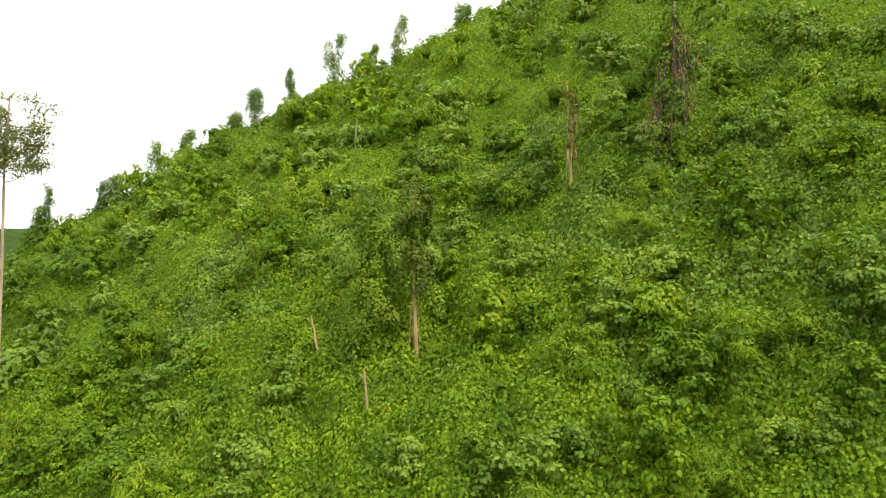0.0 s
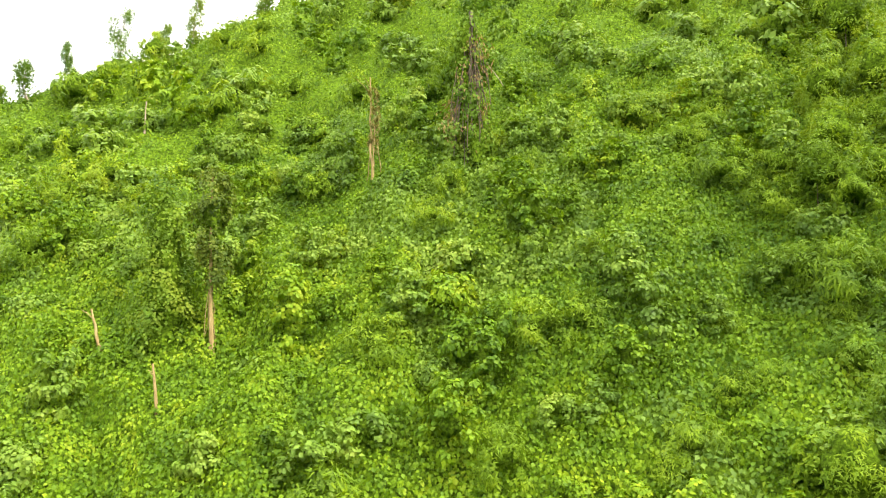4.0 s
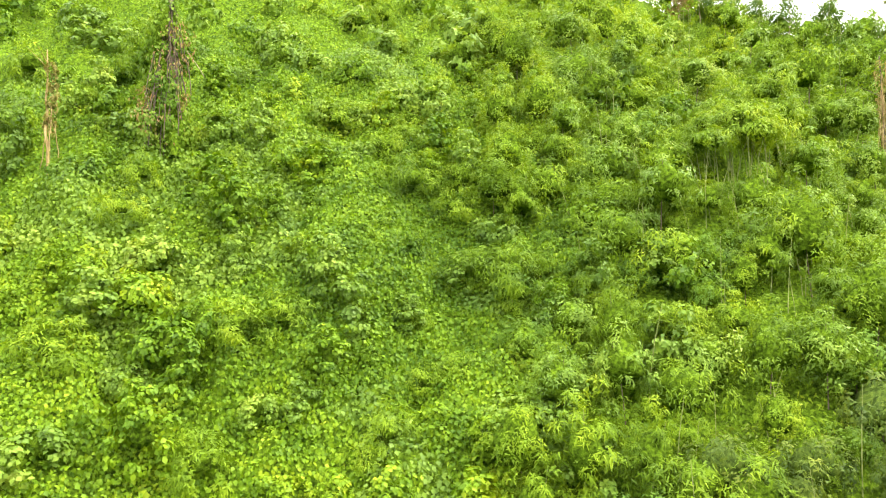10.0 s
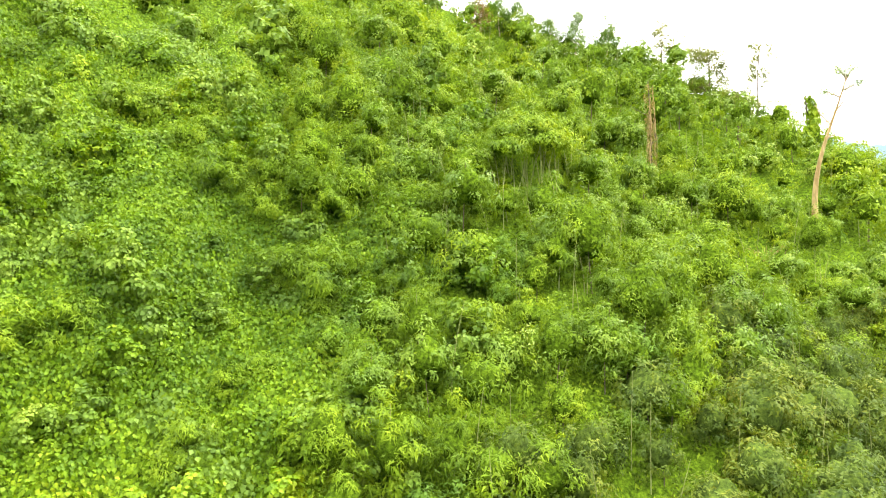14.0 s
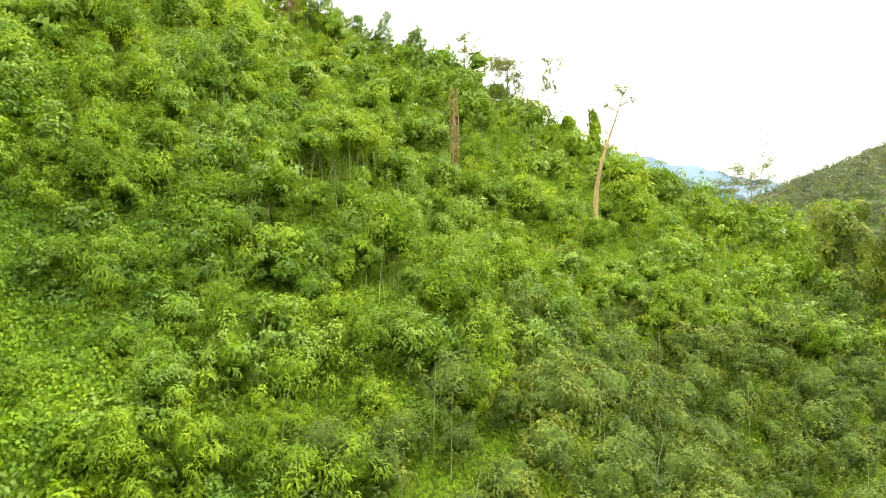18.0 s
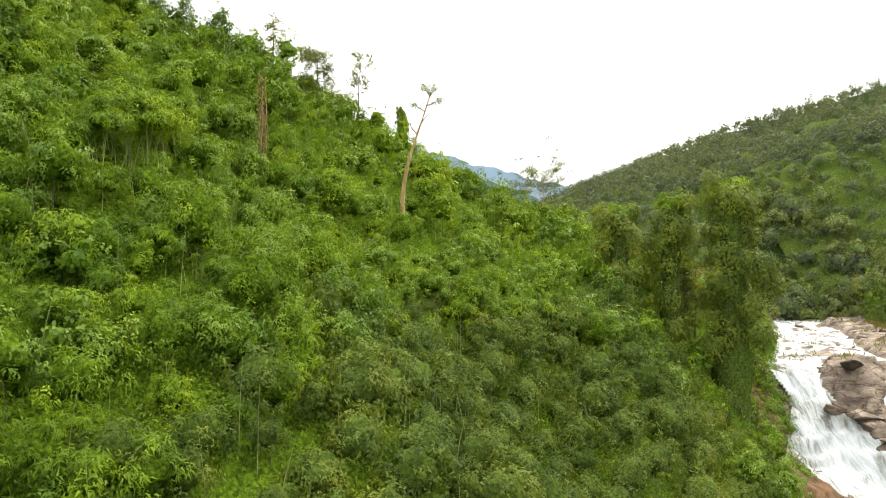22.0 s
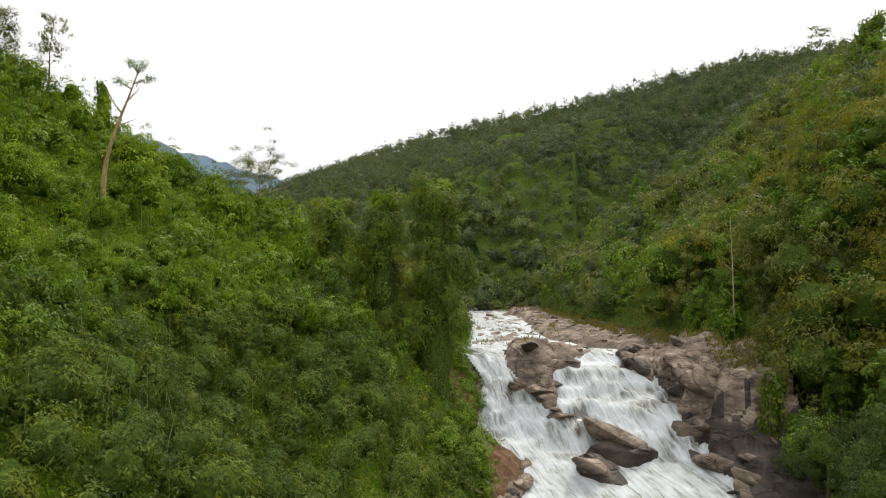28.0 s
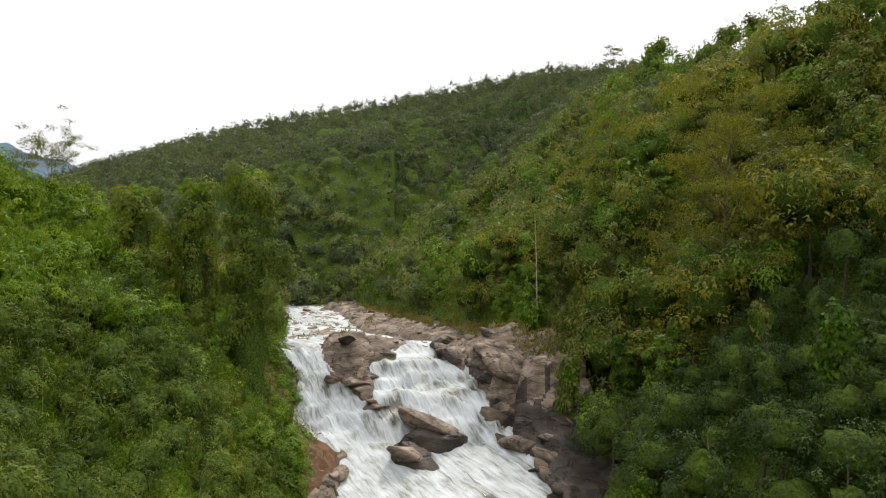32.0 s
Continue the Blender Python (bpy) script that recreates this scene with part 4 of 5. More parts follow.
def dome(g, lobes, wide, high, low=-0.35, lump=(0.2, 0.36), reach=(0.72, 1.02)):
    """Lobes spread over an uneven dome: centres, radii and outward ways, round the origin."""
    k = np.arange(lobes) + 0.5
    z = 1 - (1 - low) * k / lobes
    th = k * 2.39996 + g.normal(0, 0.35, lobes)
    r = np.sqrt(1 - z * z)
    way = unit(np.stack([r * np.cos(th), r * np.sin(th), z], 1) + g.normal(0, 0.14, (lobes, 3)))
    side = 1 + 0.22 * np.sin(th * 2 + g.uniform(0, 6)) + 0.15 * np.sin(th * 3 + g.uniform(0, 6))
    at = way * np.array([wide, wide, high]) * g.uniform(*reach, (lobes, 1)) * side[:, None]
    return at, wide * g.uniform(*lump, lobes), way


def make_plant(name, label, category, group, seed, wide, high, up, lobes, per, size, width, mat, stems=3, girth=0.06, droop=0.8, low=-0.35, core=None, bark=None, tilt=0.0, squash=0.85, extra=(), plain=True):
    """Stems that carry a lobed leafy head with a dim tangle inside it. up: height of the head's middle."""
    g = np.random.default_rng(seed)
    root = thing(name, 0, 0, -500, label, category, group)
    at, rad, way = dome(g, lobes, wide, high, low)
    for e_at, e_wide, e_high, e_lobes in extra:
        a2, r2, w2 = dome(g, e_lobes, e_wide, e_high, low)
        at, rad, way = np.concatenate([at, a2 + np.array(e_at)]), np.concatenate([rad, r2]), np.concatenate([way, w2])
    at = at + np.array([tilt * up, 0, up])
    for k in range(stems):
        end = at[int(k * len(at) / stems)]
        q = np.linspace(0, 1, 5)[:, None]
        line = end * q ** np.array([1.7, 1.7, 1.0]) + g.normal(0, 0.05 * wide, (5, 3)) * q * (1 - q) + np.array([0.12 * math.cos(k * 2.1), 0.12 * math.sin(k * 2.1), -0.5])
        v, f = tube(line, girth * (1.1 - 0.8 * q[:, 0]), 5)
        part("trunk" if stems == 1 else "stem", mesh_np(name + "_stem", v, f, bark or M_DBARK, True), root)
    # default green carries the head's inner shade as colour
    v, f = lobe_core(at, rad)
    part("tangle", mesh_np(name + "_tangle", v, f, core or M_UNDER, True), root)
    v, f = lobe_leaves(at, rad, way, per, size, width, g, droop, squash, plain=plain)
    part("foliage", mesh_np(name + "_foliage", v, f, mat), root)
    return root


def sites(count, bearings, radii, seed, gap, ok=None):
    """Places on the slopes, kept apart from one another and off the rocks."""
    g = np.random.default_rng(seed)
    n = count * 40
    b, r = np.radians(g.uniform(*bearings, n)), np.sqrt(g.uniform(radii[0] ** 2, radii[1] ** 2, n))
    x, y = r * np.sin(b), r * np.cos(b)
    d, lev, half = along(x, y, RIVER)
    m = ~river_rocks(x, y) & (d > half + 3)
    x, y = x[m], y[m]
    if ok:
        m = ok(x, y)
        x, y = x[m], y[m]
    got = np.empty((0, 2))
    for p in zip(x, y):
        if len(got) >= count:
            break
        if not len(got) or ((got - p) ** 2).sum(1).min() > gap * gap:
            got = np.vstack([got, p])
    return got, g


PLANTED = set()


def plant(protos, places, g, lo, hi, lift=0.0):
    """Sets copies of the prototypes at the places; a prototype not yet planted takes a place itself."""
    heights = land(places[:, 0], places[:, 1])
    for k, ((x, y), z) in enumerate(zip(places.tolist(), heights.tolist())):
        sc = g.uniform(lo, hi)
        m = pose(x, y, z + lift, g.uniform(-5, 5), g.uniform(-5, 5), g.uniform(0, 360)) @ Matrix.Diagonal((sc, sc, sc * g.uniform(0.9, 1.15), 1))
        ob = protos[k % len(protos)]
        if ob.name not in PLANTED:
            PLANTED.add(ob.name)
            ob.matrix_basis = m
        else:
            c = copy_thing(ob, Matrix.Identity(4))
            c.matrix_basis = m


def sees(x, y):
    """The slope here turns toward the open valley."""
    r = np.hypot(x, y)
    z = land(x, y)
    k = 4.0 / r
    return (land(x * (1 + k), y * (1 + k)) - z) / 4.0 > (z - 36) / r - 0.05


def clear_bank(x, y):
    """At least some metres back from the bare rock."""
    d, u = x * E_D[0] + y * E_D[1], x * E_U[0] + y * E_U[1]
    return (u > banks(d)[1] + 3.5) | (d > 240)


def clear_edges(x, y):
    d, u = x * E_D[0] + y * E_D[1], x * E_U[0] + y * E_U[1]
    return (u > banks(d)[1] + 4) | (u < banks(d)[0] - 1.5) | (d > 232)


# plants of the bamboo and shrub slope: name, label, category, width, height, middle's height, lobes, leaf size, leaf width, leaf, droop
SLOPE = (("bamboo_clump", "yellow-green bamboo clump with nodding sprays on the slope", "bamboo", 1.9, 2.2, 2.0, 40, (0.2, 0.4), 0.26, M_BAMBOO, 1.0),
         ("bamboo_clump", "tall yellow-green bamboo clump with a narrow head", "bamboo", 1.4, 2.8, 2.6, 38, (0.2, 0.42), 0.24, M_BAMBOO, 1.1),
         ("shrub", "broad domed green shrub crowding the slope", "shrub", 2.3, 1.8, 1.5, 44, (0.16, 0.32), 0.5, M_CLIMBER, 0.7),
         ("shrub", "deep green rounded shrub crowding the slope", "shrub", 1.9, 1.7, 1.5, 38, (0.16, 0.3), 0.5, M_BROAD, 0.7),
         ("small_tree", "bushy small tree draped with green climbers", "tree", 2.0, 2.7, 3.2, 46, (0.16, 0.32), 0.46, M_BAMBOO, 0.9),
         ("bamboo_clump", "low spreading yellow-green bamboo clump", "bamboo", 2.4, 1.4, 1.3, 40, (0.2, 0.4), 0.28, M_BAMBOO, 0.9),
         ("small_tree", "green small tree with a ragged crown", "tree", 1.7, 1.9, 3.4, 34, (0.18, 0.34), 0.45, M_CLIMBER, 0.8))
near_slope = [make_plant(n, lab, cat, cat + " plants of the slope", 100 + k, w, h, up, lo, 44, sz, wd, mat, 1, 0.045, dr, low=-0.75, bark=M_CULM if cat == "bamboo" else M_DBARK)
              for k, (n, lab, cat, w, h, up, lo, sz, wd, mat, dr) in enumerate(SLOPE)]
high_slope = [make_plant(n, lab.replace("the slope", "the higher slope"), cat, cat + " plants of the higher slope", 115 + k, w, h, up, int(lo * 0.7), 26, (sz[0] * 1.4, sz[1] * 1.4), wd * 1.15, mat, 1 if cat == "tree" else 0, 0.06, dr, low=-0.75)
              for k, (n, lab, cat, w, h, up, lo, sz, wd, mat, dr) in enumerate(SLOPE)]
shuffle_ = np.random.default_rng(17)


def on_slope(turn, rise):
    """Where a line from the valley's middle, in this bearing and rising so, meets the slope."""
    r = np.arange(34, 140, 0.25)
    x, y = r * math.sin(radians(turn)), r * math.cos(radians(turn))
    k = int(np.argmax(land(x, y) > 35.2 + r * rise))
    return x[k], y[k]


HOLLOW, GAP = on_slope(63.4, 0.13), on_slope(80.9, 0.026)


def woody(x, y):
    """Where bamboo and shrubs outgrow the vines."""
    gap = np.hypot(x - HOLLOW[0], y - HOLLOW[1]) < 5.5
    bare = np.hypot(x - GAP[0], y - GAP[1]) < 2.6
    return sees(x, y) & ~gap & ~bare & (shuffle_.uniform(0, 1, len(x)) > viny(x, y) * 1.15)


def foot_shade_level(x, y):
    """Height below which shrubs get darker leaves, valley shade put into colour; rises toward the river."""
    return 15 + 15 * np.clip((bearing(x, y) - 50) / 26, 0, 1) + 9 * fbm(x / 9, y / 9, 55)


def off_rocks(x, y):
    """Far enough from the bare rock that a crown does not hang over the water."""
    d, u = x * E_D[0] + y * E_D[1], x * E_U[0] + y * E_U[1]
    return (u < banks(d)[0] - 1.5) | (d > 240)


places, g = sites(320, (44, 118), (30, 84), 201, 2.45, lambda x, y: woody(x, y) & off_rocks(x, y) & (land(x, y) > foot_shade_level(x, y) - 3))
plant(near_slope, places, g, 0.6, 1.35)
places, g = sites(90, (34, 60), (30, 100), 211, 2.6, lambda x, y: sees(x, y) & (shuffle_.uniform(0, 1, len(x)) < 0.8))
plant([near_slope[0], near_slope[5]], places, g, 0.45, 0.8)
places, g = sites(390, (46, 118), (84, 140), 207, 2.9, lambda x, y: woody(x, y) & off_rocks(x, y))
plant(high_slope, places, g, 0.65, 1.35)

# shrubs at the slope's foot, the valley's shade put into darker leaves
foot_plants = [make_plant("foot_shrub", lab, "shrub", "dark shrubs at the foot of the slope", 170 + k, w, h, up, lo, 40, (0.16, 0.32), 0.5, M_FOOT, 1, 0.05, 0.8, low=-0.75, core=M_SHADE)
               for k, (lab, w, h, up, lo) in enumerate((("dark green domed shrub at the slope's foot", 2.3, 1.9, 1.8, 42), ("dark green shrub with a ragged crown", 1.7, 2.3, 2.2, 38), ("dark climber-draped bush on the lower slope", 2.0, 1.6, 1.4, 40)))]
places, g = sites(190, (56, 117), (26, 96), 213, 2.6, lambda x, y: sees(x, y) & off_rocks(x, y) & (land(x, y) < foot_shade_level(x, y)))
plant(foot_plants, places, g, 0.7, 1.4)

# taller growth along the eastern crest
gk = np.random.default_rng(98)
row = []
for a, b in zip(HILL[9:-3], HILL[10:-2]):
    for q in np.arange(0, 1, 1.9 / math.hypot(b[0] - a[0], b[1] - a[1])):
        row.append((a[0] + q * (b[0] - a[0]), a[1] + q * (b[1] - a[1])))
row = np.array(row) + gk.normal(0, 0.9, (len(row), 2))
plant([high_slope[k] for k in (0, 1, 2, 3, 5)], row[row[:, 0] < 107], gk, 0.8, 1.3)
plant([high_slope[k] for k in (0, 2, 3, 5)], row[row[:, 0] >= 107], gk, 0.9, 1.35)

# bushes that lean over the rocks of the near bank
d_ = gk.uniform(84, 150, 70)
u_ = banks(d_)[0] - gk.uniform(0.2, 4.5, 70)
plant([near_slope[k] for k in (2, 3, 6)], np.stack([d_ * E_D[0] + u_ * E_U[0], d_ * E_D[1] + u_ * E_U[1]], 1), gk, 0.6, 1.3, 0.4)

# a grove of tall bamboo with a dark hollow under its heads
grove = [make_plant("grove_bamboo", "tall arching bamboo with a dark hollow beneath it", "bamboo", "bamboo grove on the slope", 175 + k, 2.2, 1.5, 5.6, 34, 44, (0.24, 0.46), 0.3, M_BAMBOO, 3, 0.05, 1.0, low=-0.15, bark=M_CULM) for k in range(2)]
places = np.array([on_slope(60.6 + 1.15 * k, 0.118 + 0.012 * (k % 3)) for k in range(6)] + [on_slope(61.4 + 1.3 * k, 0.15 + 0.01 * (k % 2)) for k in range(4)])
plant(grove, places, gk, 0.85, 1.15)

# a dead bush with bare twigs in a gap
bx, by = on_slope(80.9, 0.026)
bush = thing("dead_bush", bx, by, height_at(bx, by), "bare brown dead bush in a gap of the growth", "bush")
for k in range(14):
    q = np.linspace(0, 1, 6)[:, None]
    th = k * 2.4
    line = np.array([math.cos(th) * 2.0, math.sin(th) * 2.0, 2.2 + 0.12 * (k % 5)]) * q ** np.array([1.3, 1.3, 0.8]) + gk.normal(0, 0.12, (6, 3)) * q
    v, f = tube(line, 0.05 * (1.1 - q[:, 0]), 4)
    part("branch", mesh_np("dead_bush_branch", v, f, M_OBARK, True), bush)

# vines heaped over buried shrubs and stems
HEAPS = (("vine_hummock", "bright green vines heaped over a buried shrub", 1.9, 1.2, 0.6, 34, (0.16, 0.32), M_VINE),
         ("vine_hummock", "deeper green large-leaved climber heaped over a shrub", 1.7, 1.3, 0.7, 32, (0.17, 0.34), M_CLIMBER),
         ("vine_pillar", "upright pillar of green vine over a dead stem", 1.05, 2.3, 1.4, 30, (0.16, 0.3), M_VINE),
         ("vine_pillar", "bright narrow pillar of vine over a dead stem", 1.1, 1.9, 1.1, 28, (0.16, 0.3), M_CLIMBER),
         ("feathery_shrub", "yellowish green feathery shrub standing among vines", 1.6, 1.4, 1.3, 30, (0.2, 0.36), M_BAMBOO))
near_heap = [make_plant(n, lab, "vine" if "vine" in n else "shrub", "vine heaps on the slope", 130 + k, w, h, up, lo, 40, sz, 0.85 if k < 4 else 0.3, mat, 0, 0.05, 1.0, low=-0.6, tilt=0.1, plain=k > 3)
             for k, (n, lab, w, h, up, lo, sz, mat) in enumerate(HEAPS)]
high_heap = [make_plant(n, lab, "vine" if "vine" in n else "shrub", "vine heaps on the upper slope", 136 + k, w * 1.1, h, up, int(lo * 0.7), 24, (sz[0] * 1.5, sz[1] * 1.5), 0.8 if k < 4 else 0.34, mat, 0, 0.05, 0.9, low=-0.6)
             for k, (n, lab, w, h, up, lo, sz, mat) in enumerate(HEAPS)]


def clear_of_snags(x, y):
    ok = sees(x, y) & (shuffle_.uniform(0, 1, len(x)) < viny(x, y) + 0.15)
    for sx, sy in ((-1.9, 52.8), (-5.3, 54.6), (11.2, 61.0), (19.4, 58.9), (-9.0, 53.8), (-4.9, 48.8), (-10.1, 80.8)):
        b = sx / sy
        ok &= ~((np.abs(x / y - b) * y < 1.8) & (y < sy + 1) & (y > sy - 9))
    return ok


places, g = sites(300, (-40, 62), (26, 76), 202, 2.3, clear_of_snags)
plant(near_heap, places, g, 0.65, 1.5)
places, g = sites(220, (-42, 58), (76, 125), 208, 2.7, clear_of_snags)
plant(high_heap, places, g, 0.7, 1.7)

# forest trees of the shaded bank and the valley head
WOODS = (("tall dark green forest tree with a dense domed crown", 3.2, 3.2, 7.5, 36, M_DARK, ((1.6, 0.6, -4.0), 1.8, 1.5, 14)),
         ("olive forest tree with a layered crown", 3.8, 1.6, 7.5, 32, M_OLIVE, ((-1.4, 1.2, -3.0), 3.0, 1.3, 22)),
         ("olive green forest tree with a thin spreading crown", 4.0, 1.8, 8.5, 32, M_OLIVE, ((1.5, -1.2, -2.8), 2.6, 1.2, 18)),
         ("green broad-crowned forest tree on the bank", 3.6, 2.8, 5.5, 42, M_BROAD, ((0.5, 2.0, -3.0), 2.0, 1.6, 14)),
         ("slender dark forest tree hung with vine curtains", 1.7, 5.4, 9.0, 40, M_DARK, ((0.9, 0.4, -5.2), 1.7, 2.8, 18)),
         ("dark trunk smothered by a drooping vine curtain", 1.8, 3.4, 5.8, 32, M_BROAD, ((0.4, 0.5, -3.2), 1.9, 2.0, 18)))
forest = [make_plant("forest_tree", lab, "tree", "trees of the shaded bank", 140 + k, w, h, up, lo, 30, (0.28, 0.52), 0.5, mat, 1, 0.16, 0.9, low=-0.6, core=M_SHADE, extra=(ex,))
          for k, (lab, w, h, up, lo, mat, ex) in enumerate(WOODS)]
places, g = sites(160, (112, 166), (84, 150), 203, 4.0, lambda x, y: sees(x, y) & clear_bank(x, y) & ((bearing(x, y) < 126) | (np.hypot(x, y) > 98)) & ~((np.abs(bearing(x, y) - 133.5) < 2.4) & (np.hypot(x, y) < 125)))
plant(forest, places, g, 0.75, 1.75)
# low bank trees, their shade put into the leaf colour
dim = [make_plant("bank_tree", lab, "tree", "trees low on the shaded bank", 150 + k, w, h, up, lo, 44, (0.18, 0.36), 0.5, M_BANKSHADE, 1, 0.16, 0.9, low=-0.6, core=M_SHADE)
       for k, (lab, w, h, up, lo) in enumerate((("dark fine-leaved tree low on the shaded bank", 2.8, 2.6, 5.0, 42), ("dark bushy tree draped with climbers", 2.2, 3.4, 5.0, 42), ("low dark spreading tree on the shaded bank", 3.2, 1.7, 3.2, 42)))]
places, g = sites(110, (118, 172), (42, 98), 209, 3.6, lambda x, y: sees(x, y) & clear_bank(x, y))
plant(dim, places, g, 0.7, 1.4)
far_forest = [make_plant("slope_tree", lab, "tree", "trees high on the shaded slope", 155 + k, w, h, up, 24, 24, (0.38, 0.7), 0.55, mat, 0, 0.2, 0.8, low=-0.7, core=M_SHADE)
              for k, (lab, w, h, up, mat) in enumerate((("round dark green tree on the far slope", 3.4, 3.0, 4.5, M_DARK), ("green tree draped in vines on the far slope", 2.6, 4.0, 5.0, M_BROAD), ("dull green spreading tree on the far slope", 4.0, 2.2, 4.0, M_FAR)))]
places, g = sites(195, (110, 170), (150, 235), 210, 5.3, sees)
plant(far_forest, places, g, 0.65, 1.6)
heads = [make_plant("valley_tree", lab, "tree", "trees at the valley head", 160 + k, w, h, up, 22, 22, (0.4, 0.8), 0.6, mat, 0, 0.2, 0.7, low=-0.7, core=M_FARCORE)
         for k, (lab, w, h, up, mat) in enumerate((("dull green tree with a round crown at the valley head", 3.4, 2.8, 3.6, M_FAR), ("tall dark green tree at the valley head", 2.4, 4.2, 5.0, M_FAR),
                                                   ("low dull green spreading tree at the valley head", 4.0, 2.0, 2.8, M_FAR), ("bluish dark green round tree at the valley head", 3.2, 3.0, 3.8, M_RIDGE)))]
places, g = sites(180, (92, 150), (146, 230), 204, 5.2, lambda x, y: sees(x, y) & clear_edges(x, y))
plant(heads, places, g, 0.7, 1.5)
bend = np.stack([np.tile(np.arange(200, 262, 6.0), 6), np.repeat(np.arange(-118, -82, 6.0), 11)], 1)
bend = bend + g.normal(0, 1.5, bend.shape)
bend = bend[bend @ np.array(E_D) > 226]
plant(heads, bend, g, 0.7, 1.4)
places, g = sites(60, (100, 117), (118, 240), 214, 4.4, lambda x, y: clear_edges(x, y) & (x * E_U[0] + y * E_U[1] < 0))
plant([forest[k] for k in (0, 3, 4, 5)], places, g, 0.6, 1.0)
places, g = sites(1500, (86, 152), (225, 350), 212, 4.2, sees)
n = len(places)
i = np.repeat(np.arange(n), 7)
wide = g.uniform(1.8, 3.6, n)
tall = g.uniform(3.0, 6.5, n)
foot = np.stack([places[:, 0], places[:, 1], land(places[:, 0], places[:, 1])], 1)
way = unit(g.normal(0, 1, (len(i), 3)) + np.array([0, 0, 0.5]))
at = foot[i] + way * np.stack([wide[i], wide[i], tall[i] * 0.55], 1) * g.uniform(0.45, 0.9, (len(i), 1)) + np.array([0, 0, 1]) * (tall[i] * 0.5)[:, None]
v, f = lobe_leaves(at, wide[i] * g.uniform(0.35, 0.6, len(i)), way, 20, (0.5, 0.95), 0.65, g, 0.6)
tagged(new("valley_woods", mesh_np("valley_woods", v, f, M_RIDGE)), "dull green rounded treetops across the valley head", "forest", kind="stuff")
vt = [make_vine_tree("vine_clad_tree", 0, 0, lab, 180 + k, t, ft, tp, 900, (0.3, 0.6), mat, "vine-clad trunks", bulge)
      for k, (lab, t, ft, tp, mat, bulge) in enumerate((("tree trunk smothered in a dark green vine curtain", 9, 0.9, 1.7, M_BROAD, 0.5),
                                                        ("leaning trunk hung with heavy dark vines", 12, 1.0, 1.5, M_DARK, 0.6),
                                                        ("short snag capped with green vines", 6, 0.7, 1.3, M_BROAD, 0.45)))]
places, g = sites(40, (116, 160), (75, 200), 205, 7, sees)
plant(vt, places, g, 0.8, 1.4)


# ---- single trees and snags of the left slope ----
def snag(name, label, x, y, tall, girth, lean, seed, mat, stubs=2, z=None, crook=0.05):
    """A dead or bare trunk with a broken top and a few stubs. lean: metres east and north at the top."""
    g = np.random.default_rng(seed)
    root = thing(name, x, y, (height_at(x, y) if z is None else z) - 0.3, label, "dead tree" if "dead" in label else "tree")
    s = np.linspace(0, 1, 9)
    line = np.stack([lean[0] * s ** 1.2 + np.cumsum(g.normal(0, crook, 9)), lean[1] * s ** 1.2 + np.cumsum(g.normal(0, crook, 9)), s * tall], 1)
    v, f = tube(line, girth * (1.15 - 0.7 * s) * (1 + 0.5 * np.exp(-s * 12)), 8)
    part("trunk", mesh_np(name + "_trunk", v, f, mat, True), root)
    for k in range(stubs):
        a = g.uniform(0.45, 0.95)
        base = np.array([np.interp(a, s, line[:, j]) for j in range(3)])
        th = g.uniform(0, 6.28)
        q = np.linspace(0, 1, 5)[:, None]
        ln = g.uniform(0.08, 0.2) * tall
        limb = base + np.array([math.cos(th), math.sin(th), 0.7]) * ln * q + g.normal(0, 0.06, (5, 3)) * q
        v, f = tube(limb, girth * 0.35 * (1 - 0.75 * q[:, 0]), 5)
        part("branch", mesh_np(name + "_branch", v, f, mat, True), root)
    return root, line, g


def strands(root, count, top_z, reach, drop, seed, mat=None, name="hanging_vines"):
    """Dry creepers hanging down a trunk."""
    g = np.random.default_rng(seed)
    pieces = []
    for k in range(count):
        th, r = g.uniform(0, 6.28), g.uniform(0.1, reach)
        q = np.linspace(0, 1, 6)[:, None]
        a = np.array([math.cos(th) * r * 0.4, math.sin(th) * r * 0.4, top_z * g.uniform(0.6, 1.0)])
        line = a + np.array([math.cos(th) * r, math.sin(th) * r, -drop * g.uniform(0.5, 1.0)]) * q + g.normal(0, 0.07, (6, 3))
        pieces.append(tube(line, np.full(6, g.uniform(0.015, 0.04)), 4))
    v, f = joined(pieces)
    return part(name, mesh_np(name, v, f, mat or M_OBARK, True), root, "dry brown hanging vines")


def drape_np(seed, low, high, foot, top, per, size, width=0.85):
    """Vine foliage that hangs down a stem in overlapping clumps, from high to low."""
    g = np.random.default_rng(seed)
    n = int((high - low) * 7)
    up, th = g.uniform(0, 1, n), np.arange(n) * 2.4 + g.normal(0, 0.4, n)
    out = (foot + (top - foot) * up) * g.uniform(0.35, 1.0, n) * np.sqrt(np.clip(1.05 - up ** 6, 0.1, 1))
    at = np.stack([np.cos(th) * out, np.sin(th) * out, low + up * (high - low)], 1)
    way = unit(np.stack([np.cos(th), np.sin(th), 0.15 + 0.8 * up ** 4], 1))
    return lobe_leaves(at, g.uniform(0.3, 0.62, n) * max(foot, top) * 0.7, way, per, size, width, g, 1.2, 1.4, plain=False)


